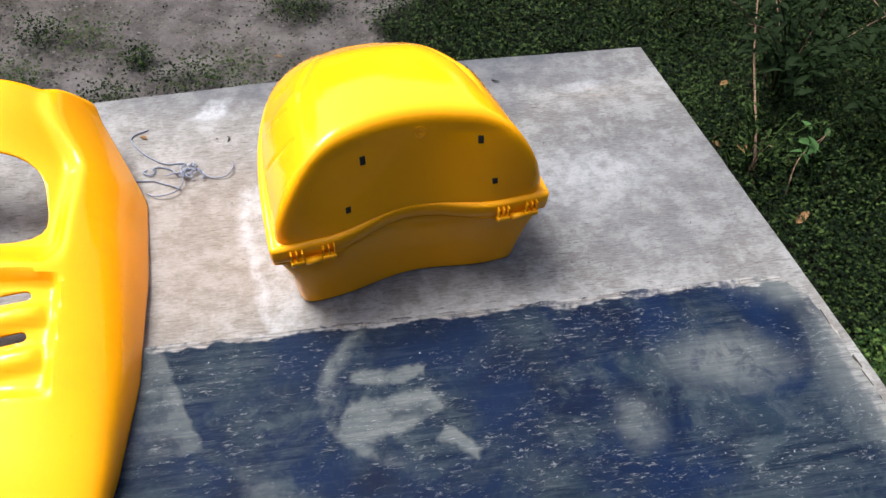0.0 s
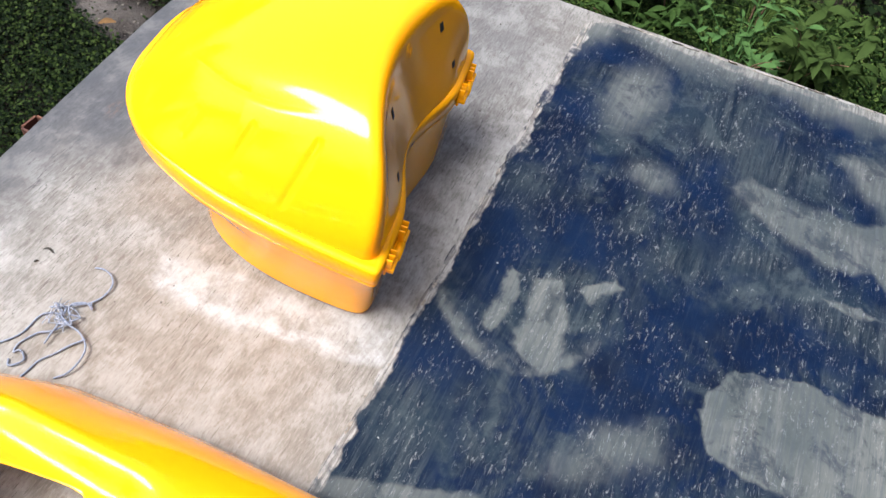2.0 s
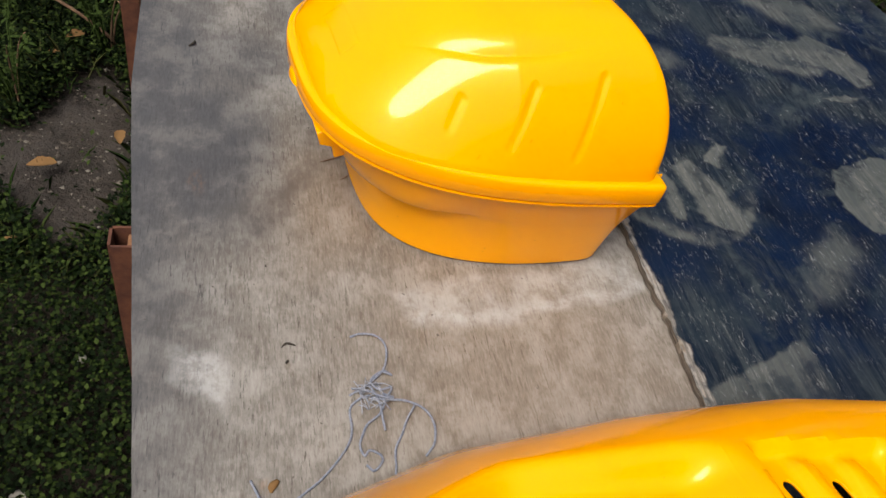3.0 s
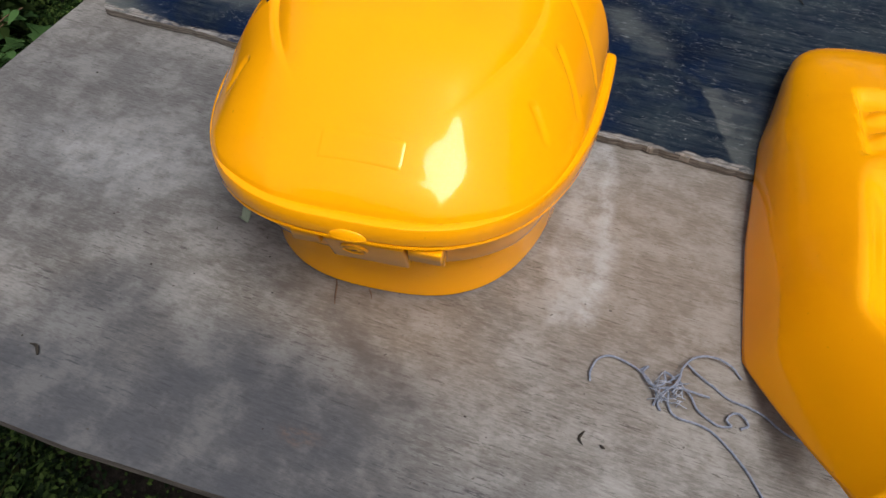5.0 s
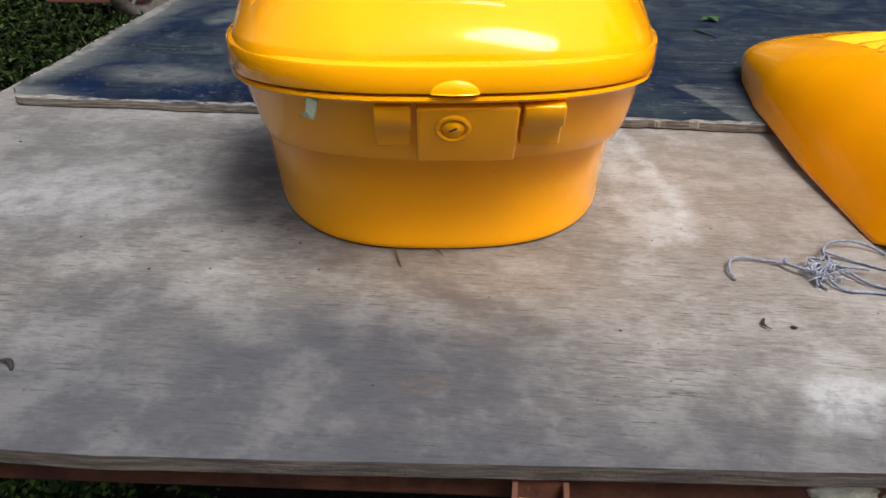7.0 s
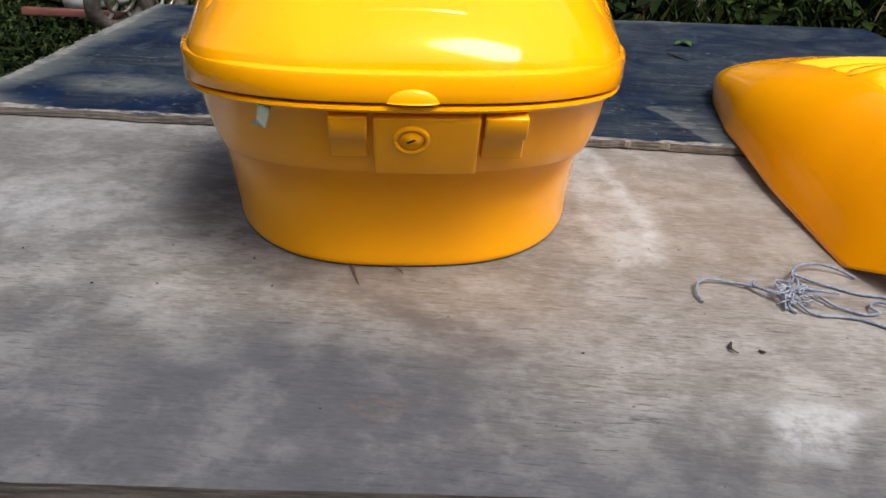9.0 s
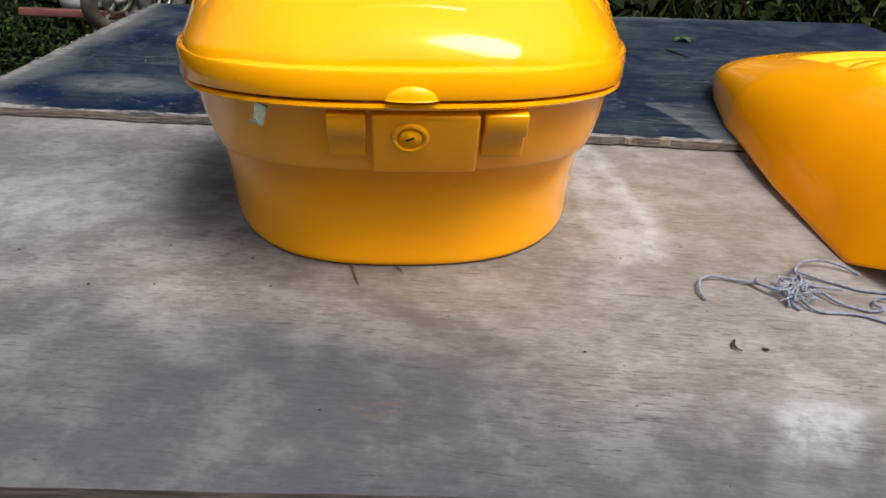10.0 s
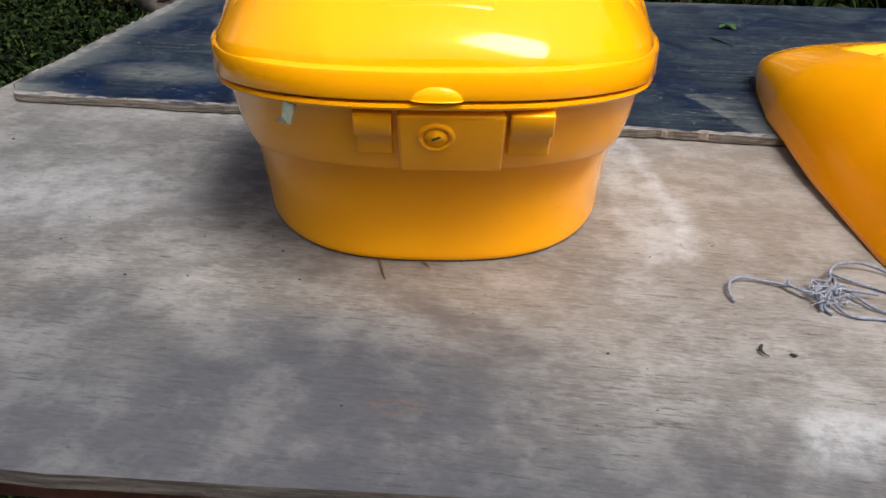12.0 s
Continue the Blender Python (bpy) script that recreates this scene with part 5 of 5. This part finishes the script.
bush("broadleaf_vine", 1.62, -0.62, 0.16, 0.26, 7, 0.085, BROAD, "trailing vine with broad lobed pale green leaves", 31, 3, 2)
bush("broadleaf_vine", 1.62, 0.92, 0.22, 0.12, 4, 0.075, BROAD, "small broad-leaved plant growing in the weeds", 32, 2, 0)
bush("leafy_weed", 1.85, -0.42, 0.30, 0.30, 12, 0.055, BROAD, "bushy green weed with many narrow leaves", 33, 9)
bush("leafy_weed", 2.15, -0.15, 0.34, 0.32, 12, 0.06, LEAF, "bushy green weed with many narrow leaves", 34, 9)
for k, (x, y, hgt) in enumerate(((1.55, -0.28, 0.16), (1.78, -0.05, 0.26), (1.95, -0.62, 0.34), (2.25, -0.45, 0.40), (1.42, -0.95, 0.20), (2.05, 0.12, 0.30), (2.40, -0.05, 0.42), (1.75, -1.15, 0.30))):
    bush("leafy_weed", x, y, hgt, 0.20 + 0.3 * hgt, 14, 0.034 + 0.02 * (k % 3), (NETTLE, LIT_LEAF, BLADE)[k % 3], "bushy light green weed with many small leaves", 130 + k, 11)
bush("leafy_weed", 1.75, 1.35, 0.42, 0.40, 26, 0.05, LEAF, "dark bushy weed with many narrow leaves", 35, 13)
bush("leafy_weed", 2.05, 0.92, 0.42, 0.40, 26, 0.05, LEAF, "dark bushy weed with many narrow leaves", 36, 13)
bush("leafy_weed", 2.35, 1.45, 0.50, 0.45, 26, 0.06, LEAF, "dark bushy weed with many narrow leaves", 39, 13)
bush("seeding_weed", 1.15, 1.12, 0.30, 0.16, 10, 0.022, BLADE, "upright pale green seeding weed", 37, 12)
bush("seeding_weed", 1.42, 0.92, 0.30, 0.18, 10, 0.022, BLADE, "upright pale green seeding weed", 38, 12)
for k, (x, y) in enumerate(((-0.6, -3.4), (-1.5, -3.7), (-0.1, -3.9), (-2.3, -4.3), (0.5, -3.7))):
    bush("leafy_weed", x, y, 0.75, 0.5, 9, 0.16, BLADE if k % 2 else LEAF, "tall leafy weed behind the table", 50 + k, 9)


def dry_stalk(pts, r, label):
    tagged(new("dry_stalk", mesh_of("dry_stalk", *tube(spline(pts, 7), r, 7, lambda t: 1 - 0.55 * t), TWIG)), label, "stalk", "dry stalks")


dry_stalk([(1.42, 0.86, 0.0), (1.44, 0.97, 0.10), (1.47, 1.10, 0.17), (1.53, 1.30, 0.24), (1.62, 1.52, 0.30)], 0.006, "bent dry brown stalk standing in the weeds")
dry_stalk([(1.50, 0.80, 0.02), (1.57, 0.90, 0.09), (1.70, 0.98, 0.11)], 0.003, "thin bare branching stem in the weeds")
dry_stalk([(1.55, -0.95, 0.02), (1.66, -1.0, 0.14), (1.80, -0.98, 0.28), (1.92, -1.05, 0.40)], 0.006, "bare dry branching stem beside the table")
dry_stalk([(1.66, -1.0, 0.14), (1.84, -1.14, 0.17), (2.02, -1.18, 0.16)], 0.004, "bare dry branching stem beside the table")

# ---------------- scrap parts and trees beyond the table ----------------


def wheel(x, y, z, lean, turn, radius):
    w = empty("scrap_wheel", pose(x, y, z, 90 + lean, 0, turn), "old dusty motorcycle wheel leaning in the grass", "wheel", "old wheels")
    for nm, rr, tt, mat in (("tyre", radius, radius * 0.20, RUBBER), ("rim", radius * 0.80, radius * 0.06, GREYMETAL), ("brake_ring", radius * 0.45, radius * 0.05, STEEL)):
        bm = bmesh.new()
        seg, tube_seg = 40, 14
        ring_ = [[bm.verts.new(((rr - tt + tt * math.cos(b)) * math.cos(a), (rr - tt + tt * math.cos(b)) * math.sin(a), tt * 1.05 * math.sin(b))) for b in [2 * math.pi * q / tube_seg for q in range(tube_seg)]] for a in [2 * math.pi * p / seg for p in range(seg)]]
        for i in range(seg):
            for j in range(tube_seg):
                bm.faces.new((ring_[i][j], ring_[(i + 1) % seg][j], ring_[(i + 1) % seg][(j + 1) % tube_seg], ring_[i][(j + 1) % tube_seg]))
        part(nm, bm, mat, w)
    part("hub", cyl_bm(radius * 0.14, 0.10, Matrix(), 20, 0.006), GREYMETAL, w)
    for k in range(6):
        part("spoke", box_bm(radius * 0.66, 0.022, 0.016, (radius * 0.42, 0, 0), 0.004, 2, Matrix.Rotation(k * math.pi / 3, 4, "Z")), GREYMETAL, w)


wheel(2.72, -4.20, 0.25, -18, 60, 0.27)
wheel(2.56, -4.55, 0.23, -8, 75, 0.25)
plank = part("red_plank", box_bm(0.7, 0.12, 0.05, (0, 0, 0), 0.006), REDWOOD)
plank.matrix_world = pose(3.10, -4.28, 0.12, 4, -4, 24)
tagged(plank, "weathered red-painted plank lying in the grass", "plank")
bm = bmesh.new()
prof = [(0.0, 0.0), (0.12, 0.004), (0.165, 0.03), (0.175, 0.08), (0.175, 0.40), (0.16, 0.46), (0.12, 0.50), (0.05, 0.52), (0.0, 0.52)]
cols = [[bm.verts.new((r_ * math.cos(2 * math.pi * k / 36), r_ * math.sin(2 * math.pi * k / 36), z)) for r_, z in prof[1:-1]] for k in range(36)]
for k in range(36):
    for j in range(len(prof) - 3):
        bm.faces.new((cols[k][j], cols[(k + 1) % 36][j], cols[(k + 1) % 36][j + 1], cols[k][j + 1]))
bm.faces.new([c[0] for c in cols][::-1]), bm.faces.new([c[-1] for c in cols])
drum = part("grey_tank", bm, GREYMETAL)
drum.matrix_world = pose(3.28, -4.75, 0.06, 4, 3, 0)
tagged(drum, "old grey-painted metal tank behind the plank", "tank")
slab_ = part("concrete_slab", box_bm(0.9, 0.6, 0.07, (0, 0, 0), 0.01), CONCRETE)
slab_.matrix_world = pose(3.75, -0.45, 0.0, 2, 0, -20)
tagged(slab_, "pale worn concrete slab lying in the weeds", "slab")
stake = part("white_stake", cyl_bm(0.018, 1.2, Matrix.Translation((0, 0, 0.55)), 12, 0.002, 0.012), PETAL)
stake.matrix_world = pose(-3.15, -6.4, 0.0, 3, 4, 0)
tagged(stake, "thin whitish stake standing in the ground", "stake")
flowers = []
r2 = random.Random(8)
for k in range(26):
    x, y = -1.75 + r2.gauss(0, 0.35), -4.7 + r2.gauss(0, 0.25)
    z = 0.35 + r2.uniform(0, 0.22)
    fl = empty("white_flower", pose(x, y, 0, 0, 0, r2.uniform(0, 360)), "small white wild flower on a thin stem", "flower", "white wild flowers")
    part("stem", mesh_of("stem", *tube([(0, 0, 0), (0.01, 0, z * 0.6), (0, 0.01, z)], 0.003, 5), BLADE), BLADE, fl)
    bm = bmesh.new()
    bmesh.ops.create_cone(bm, cap_ends=True, segments=10, radius1=0.006, radius2=0.020, depth=0.012, matrix=Matrix.Translation((0, 0.01, z)))
    part("petals", bm, PETAL, fl)


def tree(x, y, height, girth, crown, seed, leaf=0.11, count=3600, low=0.3):
    """A tree: a tapered trunk, limbs and a crown of many small leaves in uneven clumps."""
    r_ = np.random.RandomState(seed)
    top = empty("tree", Matrix.Translation((x, y, -0.03)), "leafy tree with dark bark at the edge of the yard", "tree", "yard trees")
    bend = Vector((r_.uniform(-0.3, 0.3), r_.uniform(-0.3, 0.3), 0))
    pts = [Vector((0, 0, 0)), bend * 0.3 + Vector((0, 0, height * 0.3)), bend * 0.7 + Vector((0, 0, height * 0.6)), bend + Vector((0, 0, height * 0.9))]
    part("trunk", mesh_of("trunk", *tube(spline(pts, 6), girth, 14, lambda t: 1.15 - 0.8 * t), BARK), BARK, top)
    clumps = []
    for k in range(9):
        a = 2.4 * k + r_.uniform(-0.4, 0.4)
        h0 = height * r_.uniform(0.28, 0.8)
        d = Vector((math.cos(a), math.sin(a), 0)) * crown * r_.uniform(0.5, 1.0)
        tip = bend + d + Vector((0, 0, h0 + crown * r_.uniform(0.1, 0.6)))
        part("limb", mesh_of("limb", *tube(spline([bend * 0.5 + Vector((0, 0, h0)), bend * 0.6 + d * 0.5 + Vector((0, 0, h0 + crown * 0.25)), tip], 5), girth * 0.35, 8, lambda t: 1 - 0.75 * t), BARK), BARK, top)
        clumps.append(tip)
        clumps.append(bend * 0.6 + d * 0.6 + Vector((0, 0, h0 + crown * 0.4)))
    clumps += [Vector((r_.uniform(-1, 1) * crown * 0.8, r_.uniform(-1, 1) * crown * 0.8, height * r_.uniform(low, 1.0))) for _ in range(14)]
    c = np.array([tuple(clumps[i]) for i in r_.randint(0, len(clumps), count)])
    p = c + r_.normal(0, 1, (count, 3)) * np.array([0.30, 0.30, 0.24]) * crown * 0.75
    p[:, 2] = np.maximum(p[:, 2], 0.25)
    s = leaf * r_.uniform(0.6, 1.4, count)
    d1 = r_.normal(0, 1, (count, 3))
    d1[:, 2] *= 0.6
    d1 /= np.linalg.norm(d1, axis=1)[:, None]
    d2 = np.cross(d1, r_.normal(0, 1, (count, 3)))
    d2 /= np.linalg.norm(d2, axis=1)[:, None]
    quad = np.stack([p, p + d1 * s[:, None] * 0.5 + d2 * s[:, None] * 0.28, p + d1 * s[:, None], p + d1 * s[:, None] * 0.5 - d2 * s[:, None] * 0.28], 1).reshape(-1, 3)
    me = bpy.data.meshes.new("crown")
    me.from_pydata(quad.tolist(), [], [(4 * i, 4 * i + 1, 4 * i + 2, 4 * i + 3) for i in range(count)])
    me.materials.append(LEAF)
    part("crown", me, LEAF, top)


tree(-1.46, -5.28, 4.8, 0.055, 1.3, 61, 0.10, 2600, 0.5)
for k in range(20):
    a = 2 * math.pi * (k + 0.3 * math.sin(5.1 * k)) / 20
    r = 8.6 + 1.5 * math.sin(2.7 * k + 1) + 7.0 * smooth(-0.9, 0.7, math.sin(a))
    tree(r * math.cos(a), r * math.sin(a) - 1.0, 6.5 + 1.2 * math.sin(1.9 * k), 0.13, 2.6, 70 + k, 0.26, 5200, 0.10)
